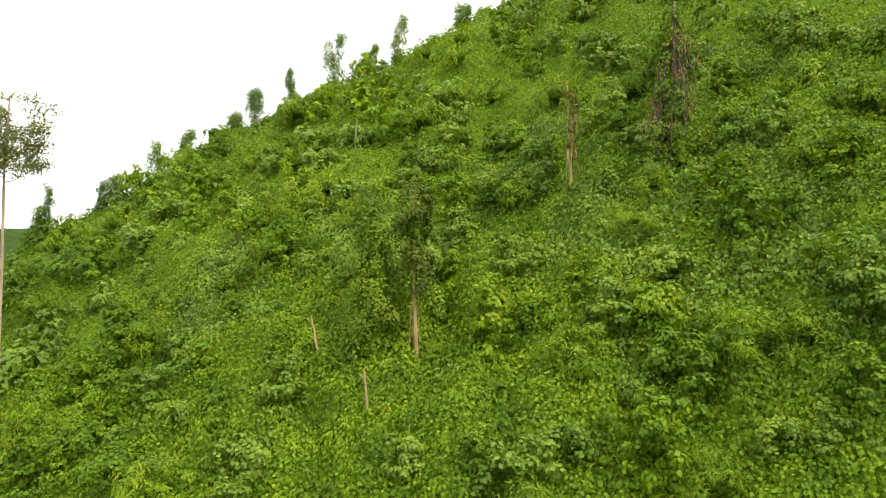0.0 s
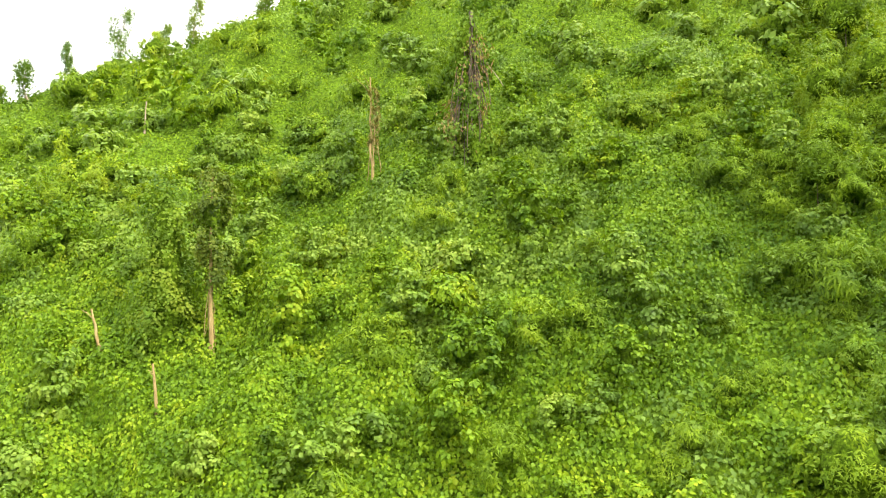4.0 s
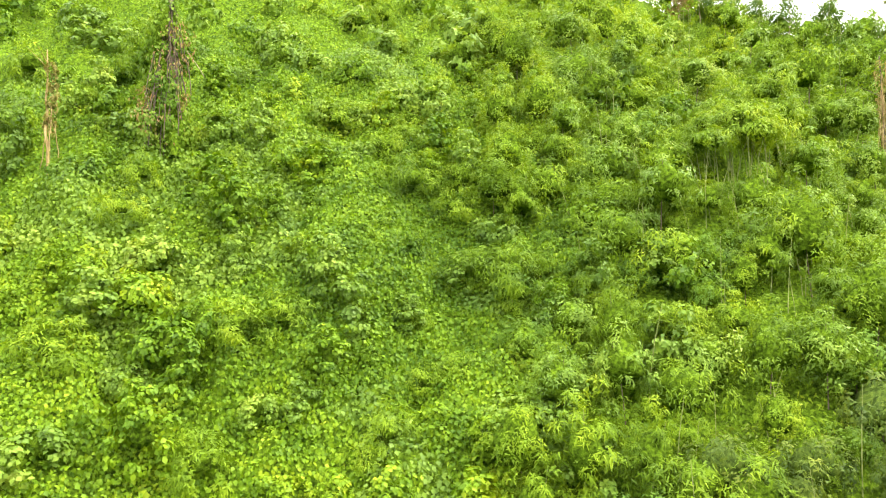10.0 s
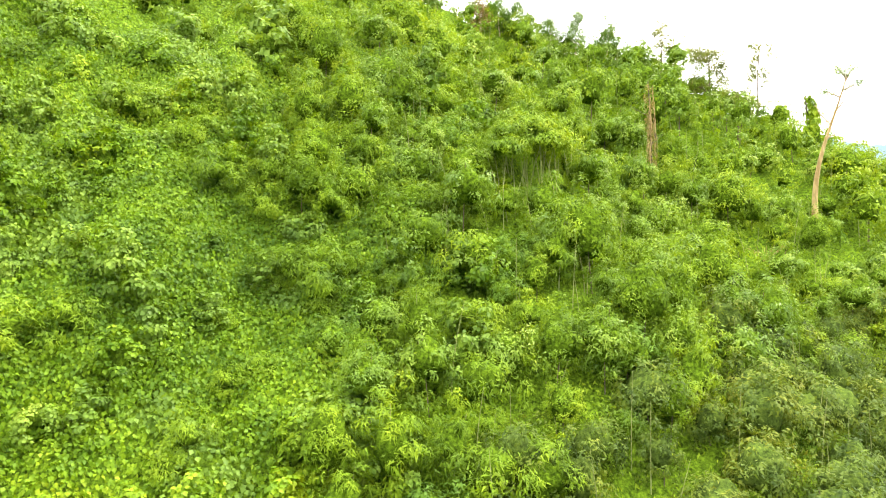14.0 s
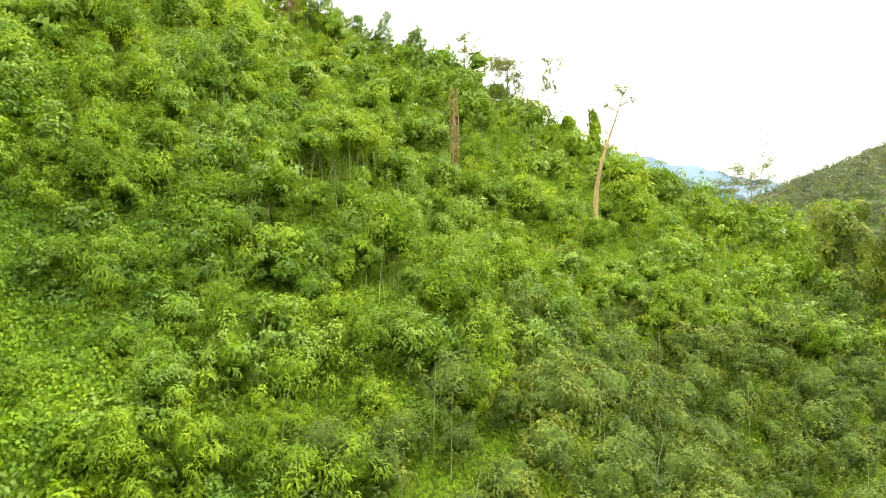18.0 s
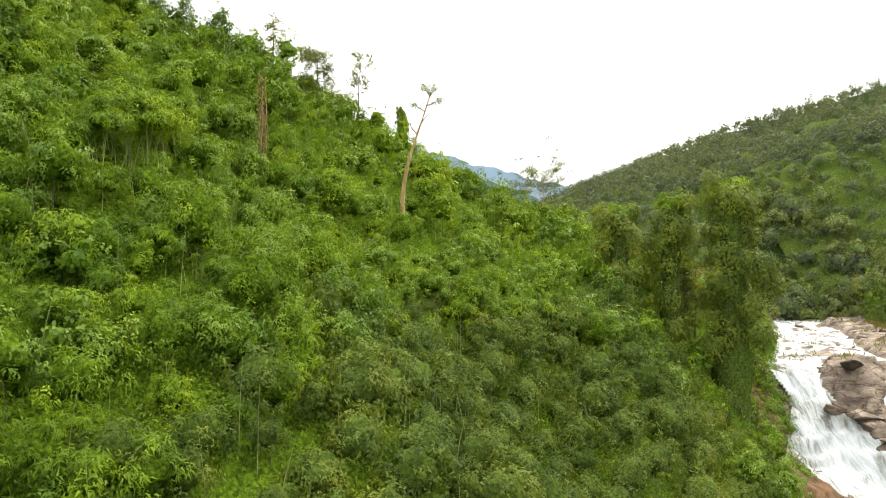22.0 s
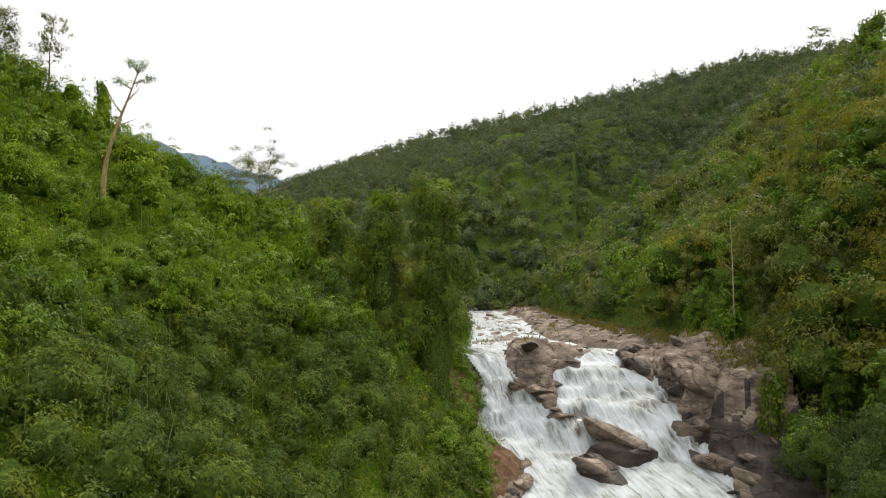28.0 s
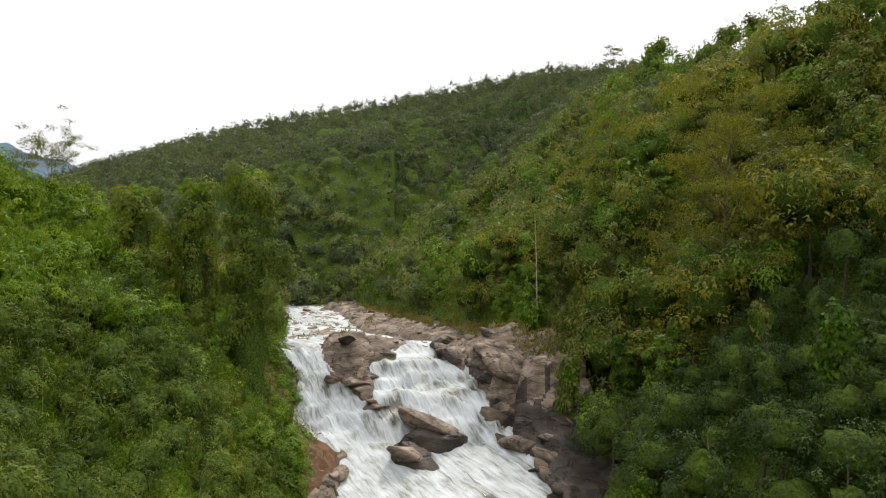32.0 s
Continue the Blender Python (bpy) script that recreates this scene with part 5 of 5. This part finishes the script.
# the vine-hung pair on the lower slope
r_, line, g = snag("vine_hung_trunk", "slender ochre trunk capped by a dark vine mop", -1.9, 52.8, 13.2, 0.15, (0.1, 0.0), 301, M_OBARK, 1)
v, f = drape_np(302, 5.6, 13.4, 0.9, 1.7, 60, (0.16, 0.3))
part("mantle", mesh_np("trunk_mop", v, f, M_FOOT), r_, "dark green hanging vine mantle")
v, f = core_np(5.6, 0.5, 0.9, 302, 0.35)
part("tangle", mesh_np("trunk_mop_core", v + np.array([0, 0, 6.2]), f, M_UNDER, True), r_)
strands(r_, 7, 6.5, 0.5, 6.0, 303)
column = thing("vine_column", -5.3, 54.6, height_at(-5.3, 54.6) - 0.3, "tree smothered in a green vine column", "tree")
q = np.linspace(0, 1, 8)
v, f = tube(np.stack([0.2 * np.sin(q * 3), 0 * q, q * 11.4], 1), 0.16 * (1.2 - 0.8 * q), 6)
part("trunk", mesh_np("column_trunk", v, f, M_DBARK, True), column)
v, f = tube(np.stack([0 * q, 0 * q, q * 11.3], 1), np.interp(q, [0, 0.6, 0.9, 1], [1.4, 1.1, 0.8, 0.05]), 9)
part("tangle", mesh_np("column_tangle", v, f, M_UNDER, True), column)
v, f = drape_np(304, 0.4, 12.0, 2.3, 1.3, 60, (0.16, 0.32))
part("mantle", mesh_np("column_mantle", v, f, M_BROAD), column, "hanging vine leaves")
r_, line, g = snag("dead_snag", "ochre dead trunk wrapped in dry yellow creeper", 11.2, 61.0, 10.6, 0.1, (-0.2, 0.1), 306, M_OBARK, 3, crook=0.1)
v, f = mantle_np(307, 6.0, 0.4, 0.4, 620, (0.2, 0.4), 0.4, 0.4)
part("creeper", mesh_np("dead_creeper", v + np.array([-0.1, 0, 3.6]), f, M_GRASS), r_, "dry yellow creeper")
strands(r_, 5, 6.5, 0.6, 5.0, 308)
make_vine_tree("shaggy_tree", 19.4, 58.9, "massive trunk shaggy with brown dead vines", 309, 13.4, 1.9, 1.5, 2200, (0.2, 0.4), M_BROAD, bulge=0.4, trunk=0.45, bark=M_DBARK)
shag = bpy.data.objects["shaggy_tree"]
strands(shag, 110, 13, 1.5, 9, 310, M_DBARK)
v, f = mantle_np(311, 12.0, 1.9, 1.6, 520, (0.2, 0.5), 0.22, 0.4)
part("dead_leaves", mesh_np("shaggy_dead", v, f, M_DRY), shag, "dry brown hanging leaves")
snag("white_stump", "short pale dead trunk standing in the vines", -10.1, 80.8, 4.2, 0.11, (0.05, 0), 312, M_BARK, 0, crook=0.02)
snag("leaning_stub", "bare leaning dead ochre stub", -9.0, 53.8, 4.8, 0.15, (-0.9, 0.2), 313, M_OBARK, 1)
snag("low_stub", "broken dead ochre stub among leaves", -4.9, 48.8, 4.6, 0.14, (-0.5, 0), 314, M_OBARK, 2)
snag("pale_pole", "thin pale dead pole leaning on the slope", 18.4, 59.7, 5.2, 0.07, (-0.6, 0), 315, M_BARK, 1)
snag("arched_stem", "thin pale arching dead stem above the vines", 25.5, 62.5, 5.0, 0.05, (-2.8, 1.0), 316, M_BARK, 0)

# crest of the slope, west to east
for k, (x, y, tall, top, lab) in enumerate(((-7.4, 106.7, 8.6, 1.1, "crooked snag hung with vines on the crest"), (-16.5, 107.7, 9.2, 1.9, "broad vine-hung tree on the crest"),
                                            (-11.3, 107.4, 5.6, 0.9, "small vine-capped snag on the crest"), (-23.0, 107.6, 7.0, 0.8, "wind-bent snag with a ragged vine top"),
                                            (-27.8, 106.4, 5.4, 1.3, "leafy low tree on the crest"), (-32.5, 107.7, 4.2, 1.1, "vine-covered stump on the crest"),
                                            (-39.3, 107.6, 5.4, 1.2, "vine-covered low tree on the crest"), (-43.9, 107.4, 5.6, 1.5, "round leafy tree on the crest"),
                                            (-49.6, 107.1, 5.0, 0.9, "small leafy snag on the crest"), (-52.0, 107.6, 5.4, 0.8, "thin leafy snag on the crest"),
                                            (-59.5, 107.0, 9.0, 0.7, "thin bare-topped snag on the crest"), (-62.0, 106.0, 7.2, 1.1, "vine-clad post-like tree on the crest"),
                                            (2.8, 102.0, 4.2, 1.2, "low leafy tree on the crest"))):
    make_tree("crest_tree", x, y, lab, "tree", "vine-hung trees on the crest", 330 + k, tall * 1.1, 0.16, 0.06, top * 1.1, 12, int(1900 + 1300 * top), 0.4 + 0.25 * top, (0.15, 0.3), 0.6,
              M_VINE if k % 3 else M_BROAD, M_BARK, bend=0.13, flat=1.5)

# tall tree at the western edge of the slope
make_tree("tall_pale_tree", -23.7, 38.2, "very tall pale slender tree with a high open crown", "tree", "", 350, 37.2, 0.22, 0.86, 2.8, 18, 9000, 0.75, (0.1, 0.2), 0.5, M_DARK, M_BARK, bend=0.006, lift=0.35, flat=0.55)

# eastern crest
make_tree("round_tree", 101.1, 22.9, "dark green round-crowned tree on the crest", "tree", "", 351, 10.6, 0.22, 0.35, 3.3, 12, 6400, 1.1, (0.14, 0.27), 0.7, M_DARK, M_DBARK, lift=0.8)
make_tree("slender_tree", 101.4, 29.8, "slender sparse tree on the crest", "tree", "sparse crest trees", 352, 9.6, 0.14, 0.4, 2.0, 10, 1900, 0.6, (0.14, 0.29), 0.6, M_DARK, M_DBARK)
make_tree("slender_tree", 107.2, 18.0, "tall sparse tree with tiered leaves on the crest", "tree", "sparse crest trees", 353, 14.0, 0.16, 0.42, 2.3, 12, 2200, 0.6, (0.16, 0.30), 0.6, M_DARK, M_DBARK)
make_tree("spreading_tree", 99.8, 19.3, "low spreading dark tree on the crest", "tree", "", 354, 8.0, 0.15, 0.5, 3.2, 8, 2000, 0.75, (0.14, 0.26), 0.5, M_DARK, M_DBARK, lift=0.1)
make_vine_tree("cone_tree", 108.5, 11.6, "cone-shaped bright green bamboo-covered tree", 355, 8.8, 1.9, 0.7, 1100, (0.3, 0.6), M_BAMBOO, bulge=0.35)
for k, (x, y, tall, lab) in enumerate(((90.1, 53.8, 6.5, "reddish-brown vine-hung snag on the crest"), (99.0, 41.9, 7.8, "feathery snag with a leafy top on the crest"),
                                       (94.4, 48.0, 5.6, "thin leafy snag on the crest"), (96.4, 45.3, 5.6, "small leafy snag on the crest"), (100.6, 37.7, 6.4, "round leafy low tree on the crest"), (93.5, 49.3, 7.5, "broad leafy tree on the crest"), (92.0, 51.6, 7.0, "bushy leafy tree on the crest"))):
    make_tree("crest_tree", x, y, lab, "tree", "vine-hung trees on the crest", 360 + k, tall, 0.12, 0.25, 1.7, 9, 2600, 0.75, (0.16, 0.32), 0.5, M_DRY if k == 0 else M_BROAD, M_BARK, bend=0.07, flat=1.4)

# dead trunk with hanging brown creepers on the east slope
r_, line, g = snag("creeper_trunk", "dead trunk hung with long brown creepers", 77.5, 24.0, 13.6, 0.13, (0.2, 0.3), 370, M_DBARK, 2)
v, f = mantle_np(371, 13.0, 0.4, 0.5, 500, (0.25, 0.5), 0.25, 0.6)
part("creeper", mesh_np("east_creeper", v, f, M_GRASS), r_, "dry golden hanging creeper")
strands(r_, 16, 13, 0.6, 8, 372)

# the tall bare tree
root = thing("bare_tree", 87.2, 9.1, height_at(87.2, 9.1) - 0.5, "tall pale half-bare leaning tree with a sparse top", "tree")
s = np.linspace(0, 1, 12)
line = np.stack([0.3 * s, -0.3 - 2.7 * s + 0.9 * np.sin(s * 4.2), s * 18.6], 1)
g = np.random.default_rng(380)
v, f = tube(line, 0.35 * (1.08 - 0.92 * s) * (1 + 0.4 * np.exp(-s * 9)), 9)
part("trunk", mesh_np("bare_trunk", v, f, M_OBARK, True), root)
tips = [line[-1], line[-2]]
for a, dy, dz, ln in ((0.62, -0.9, 0.5, 2.2), (0.70, 0.6, 0.9, 3.0), (0.78, -0.7, 1.0, 2.4), (0.86, 0.9, 0.6, 1.9), (0.9, -1.0, 0.5, 1.8), (0.95, -0.5, 1.0, 1.8), (0.97, 0.5, 0.9, 1.6)):
    base = np.array([np.interp(a, s, line[:, j]) for j in range(3)])
    q = np.linspace(0, 1, 6)[:, None]
    limb = base + np.array([0.2, dy, dz]) * ln * q + g.normal(0, 0.12, (6, 3)) * q
    v, f = tube(limb, 0.12 * (1 - 0.85 * q[:, 0]), 5)
    part("branch", mesh_np("bare_branch", v, f, M_BARK, True), root)
    if a > 0.8:
        tips += [limb[-1], limb[-2], limb[3]]
v, f = crown_np(tips, 0.75, 1800, (0.1, 0.22), 0.5, g, 0.7)
part("crown", mesh_np("bare_crown", v, f, M_BROAD), root, "sparse green tuft of leaves")

make_tree("umbrella_tree", 116.0, -12.0, "open umbrella-crowned tree with see-through foliage", "tree", "", 390, 11.6, 0.18, 0.45, 6.8, 18, 5600, 0.95, (0.16, 0.3), 0.55, M_DARK, M_BARK, lift=0.45, flat=0.5)

# vine towers at the foot of the spur
for k, (x, y, tall, foot, top, lab) in enumerate(((103.0, -29.0, 23.8, 4.2, 2.4, "tall tree tower smothered in dark vines"), (100.0, -36.5, 37.4, 6.2, 2.9, "taller tree tower draped in dark vines, sunlit cap in colour"),
                                                  (101.0, -21.0, 11.7, 3.2, 2.2, "lower vine-draped tree beside the towers"))):
    g = np.random.default_rng(440 + k)
    tower = thing("vine_tower", x, y, height_at(x, y) - 0.3, lab, "tree", "vine towers by the river")
    s = np.linspace(0, 1, 8)
    v, f = tube(np.stack([0.4 * np.sin(s * 3), 0.3 * np.cos(s * 4), s * tall * 0.95], 1), 0.4 * (1.2 - 0.8 * s), 6)
    part("trunk", mesh_np("tower_trunk", v, f, M_DBARK, True), tower)
    q = np.linspace(0, 1, 12)
    v, f = tube(np.stack([0 * q, 0 * q, q * tall * 0.97], 1), 0.5 * np.interp(q, [0, 0.8, 0.95, 1], [foot, top, top * 0.8, 0.1]) * (1 + 0.18 * np.sin(q * 23 + k)), 10)
    part("tangle", mesh_np("tower_tangle", v, f, M_SHADE, True), tower)
    n = int(tall * 2.0)
    up, th = g.uniform(0.08, 0.97, n), np.arange(n) * 2.4 + g.normal(0, 0.3, n)
    out = (foot + (top - foot) * np.clip(up / 0.8, 0, 1)) * (0.72 + 0.4 * np.sin(th * 2 + up * 9) ** 2) * g.uniform(0.5, 1.25, n)
    at = np.stack([np.cos(th) * out, np.sin(th) * out, up * tall], 1)
    way = unit(np.stack([np.cos(th), np.sin(th), 0.2 + 0 * th], 1))
    v, f = lobe_leaves(at, g.uniform(0.9, 2.3, n), way, 200, (0.34, 0.62), 0.6, g, 1.2, 1.1)
    part("mantle", mesh_np("tower_mantle", v, f, M_TOWER), tower, "dark hanging vine mantle")
    # brighter leaves on the head: its sunlit top put into leaf colour
    at, rad, way = dome(g, 14, top * 0.9, 1.6)
    v, f = lobe_leaves(at + np.array([0, 0, tall * 0.95]), rad, way, 60, (0.22, 0.42), 0.6, g)
    part("cap", mesh_np("tower_lit_cap", v, f, M_VINE), tower, "leafy cap, sunlit brightness in its green")
    strands(tower, 14, tall * 0.8, foot * 0.8, tall * 0.5, 405 + k, M_DBARK)
make_tree("thin_brown_tree", 106.5, -33.5, "olive-brown thin-leaved tree between the vine towers", "tree", "", 403, 17, 0.2, 0.4, 3.2, 9, 900, 1.1, (0.25, 0.45), 0.5, M_OLIVE, M_DBARK)

# shaded bank: large olive tree and pale trunks
make_tree("olive_tree", 52.0, -84.0, "large olive-yellow tree with layered spreading crown", "tree", "", 410, 41, 0.42, 0.3, 11.0, 30, 20000, 2.3, (0.22, 0.42), 0.5, M_OLIVE, M_DBARK, flat=0.42, lift=0.4)
make_tree("olive_tree", 92.0, -106.0, "tall olive tree with a thin spreading crown", "tree", "", 411, 24, 0.35, 0.4, 7.0, 16, 3600, 1.8, (0.3, 0.5), 0.5, M_OLIVE, M_DBARK, flat=0.45)
snag("pale_dead_tree", "thin pale dead trunk standing against dark forest", 88.4, -84.1, 44.4 - height_at(88.4, -84.1), 0.13, (0.5, 0.3), 412, M_BARK, 3)
make_tree("ridge_tree", 160.4, -184.1, "flat-topped sparse tree on the ridge", "tree", "ridge trees", 413, 21, 0.25, 0.72, 5.0, 9, 500, 1.1, (0.4, 0.7), 0.5, M_DARK, M_DBARK, lift=0.12, flat=0.3)
for k, (x, y, tall, wide, lab) in enumerate(((135.1, -175.9, 17, 3.6, "tall dark vine-draped tree on the ridge"), (106.9, -166.8, 12, 3.6, "dark round vine-draped tree on the ridge"),
                                             (96.9, -163.7, 12.5, 3.0, "dark vine-draped tree on the ridge"), (73.1, -157.4, 11.5, 3.4, "dark bushy tree on the ridge"))):
    make_vine_tree("ridge_vine_tree", x, y, lab, 420 + k, tall, wide * 0.8, wide, 1000, (0.5, 0.9), M_DARK, "ridge trees", 0.4, 0.3)


# ---- rocks ----
def boulder_np(seed, cuts=11, level=3):
    """A chipped granite block: a ball cut by random planes."""
    g = np.random.default_rng(seed)
    bm = bmesh.new()
    bmesh.ops.create_icosphere(bm, subdivisions=level, radius=1.0)
    v = np.array([p.co[:] for p in bm.verts])
    f = np.array([[p.index for p in q.verts] for q in bm.faces])
    bm.free()
    v = np.sign(v) * np.abs(v) ** 0.55
    for k in range(cuts):
        n = g.normal(0, 1, 3) * np.array([1, 1, 0.8])
        n /= np.linalg.norm(n)
        c = g.uniform(0.5, 0.85)
        over = np.maximum(v @ n - c, 0)
        v = v - over[:, None] * n
    v /= np.abs(v).max(0)
    bump = fbm(v[:, 0] * 3.5 + v[:, 2], v[:, 1] * 3.5 - v[:, 2], seed, 4)
    # beds of the stone: each layer stands out or back a little
    bedding = lattice(np.floor(v[:, 2] * 2.6 + 0.5 * v[:, 0] + seed), np.zeros(len(v)), seed) - 0.5
    v[:, :2] *= (1 + 0.12 * bedding)[:, None]
    return v * (1 + 0.10 * bump[:, None]), f


ROCKS = [boulder_np(500 + k, 12, 3) for k in range(7)]
ROCK_MESH = {}


def rock(name, label, d, u, z, size, turn, seed, mat, tilt=(0, 0), group=""):
    """A boulder at d, u of the river's own axes. size: along, across, high."""
    key = (seed % len(ROCKS), mat.name)
    if key not in ROCK_MESH:
        v, f = ROCKS[key[0]]
        ROCK_MESH[key] = mesh_np("rock", v, f, mat)
    ob = new(name, ROCK_MESH[key])
    x, y = d * E_D[0] + u * E_U[0], d * E_D[1] + u * E_U[1]
    ob.matrix_basis = pose(x, y, z, tilt[0], tilt[1], turn) @ Matrix.Diagonal((size[0] / 2, size[1] / 2, size[2] / 2, 1))
    return tagged(ob, label, "rock", group)


def bed_at(d, u):
    i, j = int(round((d - dd[0]) / STEP)), int(round((u - uu[0]) / STEP))
    return float(bed[i, j])


# axes: the river's right is 211 degrees, so a long side laid down to the right points at about -110 turned from east
# pale slabs over dark blocks: lit tops and shaded sides put into colour
rock("boulder", "large wet boulder amid the falls, darkened as shaded sides", 103.0, 7.8, 8.2, (11.4, 7.4, 8.0), -114, 5, M_WETSHADE, (0, 26))
rock("boulder", "slab lying on the large boulder, pale as a lit top", 103.6, 6.6, 11.2, (10.0, 6.4, 3.0), -112, 3, M_ROCK, (4, 25))
rock("boulder", "split boulder below the larger one, darkened as shaded sides", 97.4, 5.4, 5.9, (11.0, 6.6, 6.2), -112, 2, M_WETSHADE, (0, 22))
rock("boulder", "wedge resting on the lower boulder, pale as a lit top", 97.9, 4.2, 8.0, (8.6, 5.6, 2.8), -110, 6, M_ROCK, (0, 21))
g = np.random.default_rng(611)
for k in range(36):
    d = g.uniform(86, 128)
    edge = float(np.interp(d, [89, 96, 101, 106, 111, 116, 118, 129], [20.1, 20, 18.3, 16.5, 15.3, 12.3, 9.5, 9.5]))
    u = edge + 1.0 + g.uniform(0.3, 1.0) ** 1.2 * g.uniform(0.5, 9)
    low = u - edge < 2.2 or (d < 104 and k % 2 == 0)
    sx = g.uniform(3.5, 8.5)
    rock("bank_rock", "rounded wet rock on the river bank, darkened as in shade" if low else "pale pinkish granite slab on the river bank", d, u, bed_at(d, u) - 1.0, (sx, sx * g.uniform(0.5, 0.8), sx * g.uniform(0.3, 0.46)), g.uniform(-135, -85), k,
         M_WETSHADE if low else M_ROCK, (g.uniform(-12, 16), g.uniform(12, 34)), "rocks on the right bank")
for k in range(10):
    d = g.uniform(108, 129)
    lo_u = float(np.interp(d, [106, 109, 115, 118, 125, 129], [1, -3.5, -8.4, -11.4, -12, -11.6]))
    hi_u = float(np.interp(d, [106, 110, 116, 119, 129], [1, -1.4, -2.9, 1.6, 1.4]))
    u = g.uniform(lo_u, hi_u)
    sx = g.uniform(2.2, 6.0)
    rock("island_rock", "cracked brown granite ledge dividing the falls", d, u, bed_at(d, u) - 0.5, (sx, sx * g.uniform(0.5, 0.8), sx * g.uniform(0.2, 0.34)), g.uniform(-110, -50), k + 3,
         M_WETSHADE if g.uniform() < 0.35 else M_ROCK, (g.uniform(-10, 10), g.uniform(4, 20)), "ledges between the falls")
for k in range(46):
    d = g.uniform(126, 212)
    lo_, hi_ = banks(np.array([d]))
    u = g.uniform(float(lo_[0]) + 3, float(hi_[0]))
    sx = g.uniform(0.8, 3.4)
    rock("shelf_rock", "low weathered rock on the upper river shelf", d, u, bed_at(d, u) + 0.1, (sx, sx * g.uniform(0.5, 0.9), sx * g.uniform(0.25, 0.5)), g.uniform(0, 360), k + 1, M_ROCK, (0, 0), "rocks of the upper shelf")
for k in range(14):
    d = g.uniform(86, 112)
    edge = float(np.interp(d, [86, 94, 100, 104, 106, 111], [-4, -4.3, -6.3, -10, -12.7, -13.1]))
    u = edge - g.uniform(0.0, 4.5)
    sx = g.uniform(1.2, 3.6)
    rock("left_bank_rock", "brown earthy rock at the foot of the bank", d, u, bed_at(d, u) + 0.2, (sx, sx * g.uniform(0.55, 0.9), sx * g.uniform(0.45, 0.8)), g.uniform(0, 360), k + 2,
         M_WETSHADE if g.uniform() < 0.4 else M_ROCK, (g.uniform(-20, 20), g.uniform(-20, 20)), "rocks on the left bank")

# eroded earth bank and fallen branches beside the falls
q_d, q_u = np.meshgrid(np.arange(84, 118, 0.4), np.arange(-1.2, 7.5, 0.4), indexing="ij")
base_u = np.interp(q_d, [84, 92, 95, 100, 105, 110, 116, 122], [-6.4, -6.4, -4.6, -6.4, -13.8, -13.5, -15, -19])
B_U = base_u - q_u + 1.6 * fbm(q_d / 4, q_u / 5, 92)
gully = np.abs(fbm(q_d / 2.6, q_u / 9, 93)) * 2
B_Z = fall_line(q_d, B_U) - 0.4 + np.maximum(q_u, 0) * 0.72 + 2.6 * fbm(q_d / 5, B_U / 4, 94) - 1.3 * gully + 0.7 * fbm(q_d / 1.1, B_U / 1.1, 95)
n_d, n_u = q_d.shape
k = (np.arange(n_d - 1)[:, None] * n_u + np.arange(n_u - 1)[None]).ravel()
v = np.stack([q_d * E_D[0] + B_U * E_U[0], q_d * E_D[1] + B_U * E_U[1], B_Z], -1).reshape(-1, 3)
tagged(new("earth_bank", mesh_np("earth_bank", v, np.stack([k, k + 1, k + 1 + n_u, k + n_u], 1), M_SOIL, True)), "eroded reddish-brown earth bank beside the falls", "bank", kind="structure")
for k in range(9):
    d, back = g.uniform(88, 104), g.uniform(1.5, 4.5)
    u = float(np.interp(d, [84, 92, 95, 100, 105], [-6.4, -6.4, -4.6, -6.4, -13.8])) - back
    x, y = d * E_D[0] + u * E_U[0], d * E_D[1] + u * E_U[1]
    root = thing("fallen_branch", x, y, float(fall_line(np.array([d]), np.array([u]))[0]) + 0.2 + 0.72 * back, "bare grey fallen branch lying on the earth bank", "branch", "fallen branches on the bank", g.uniform(-60, 0))
    q = np.linspace(0, 1, 7)[:, None]
    line = np.array([g.uniform(3, 6), 0, -g.uniform(0.5, 3)]) * (q - 0.5) + g.normal(0, 0.12, (7, 3))
    v, f = tube(line, 0.07 * (1 - 0.8 * q[:, 0]), 5)
    part("stem", mesh_np("branch_stem", v, f, M_BARK, True), root)
    for j in (2, 4):
        tw = line[j] + np.linspace(0, 1, 3)[:, None] * g.normal(0, 0.7, 3)
        v, f = tube(tw, np.array([0.03, 0.02, 0.008]), 4)
        part("twig", mesh_np("branch_twig", v, f, M_BARK, True), root)

# dry grass and low bushes along the rock's edge
gg = np.random.default_rng(631)
n = 34000
d = gg.uniform(104, 236, n)
lo_, hi_ = banks(d)
u = np.where(gg.uniform(0, 1, n) < 0.75, hi_ + gg.normal(1.5, 2.6, n), lo_ + gg.uniform(0, 1, n) * (hi_ - lo_))
keepg = fbm(d / 4, u / 4, 95) > np.where(u > hi_ - 3, -0.08, 0.17)
d, u = d[keepg], u[keepg]
i, j = np.clip(((d - dd[0]) / STEP).astype(int), 0, len(dd) - 1), np.clip(((u - uu[0]) / STEP).astype(int), 0, len(uu) - 1)
x, y = d * E_D[0] + u * E_U[0], d * E_D[1] + u * E_U[1]
z = np.maximum(bed[i, j], land(x, y))
n = len(d)
v, f = leaves(np.stack([x, y, z], 1), gg.normal(0, 1, (n, 3)) * np.array([1, 1, 0.2]), np.array([0, 0, 1.0]) + gg.normal(0, 0.4, (n, 3)), gg.uniform(0.4, 1.1, n), 0.22, 0.05)
tagged(new("bank_grass", mesh_np("bank_grass", v, f, M_GRASS)), "dry yellow-green grass along the rock shelf", "grass", kind="stuff")
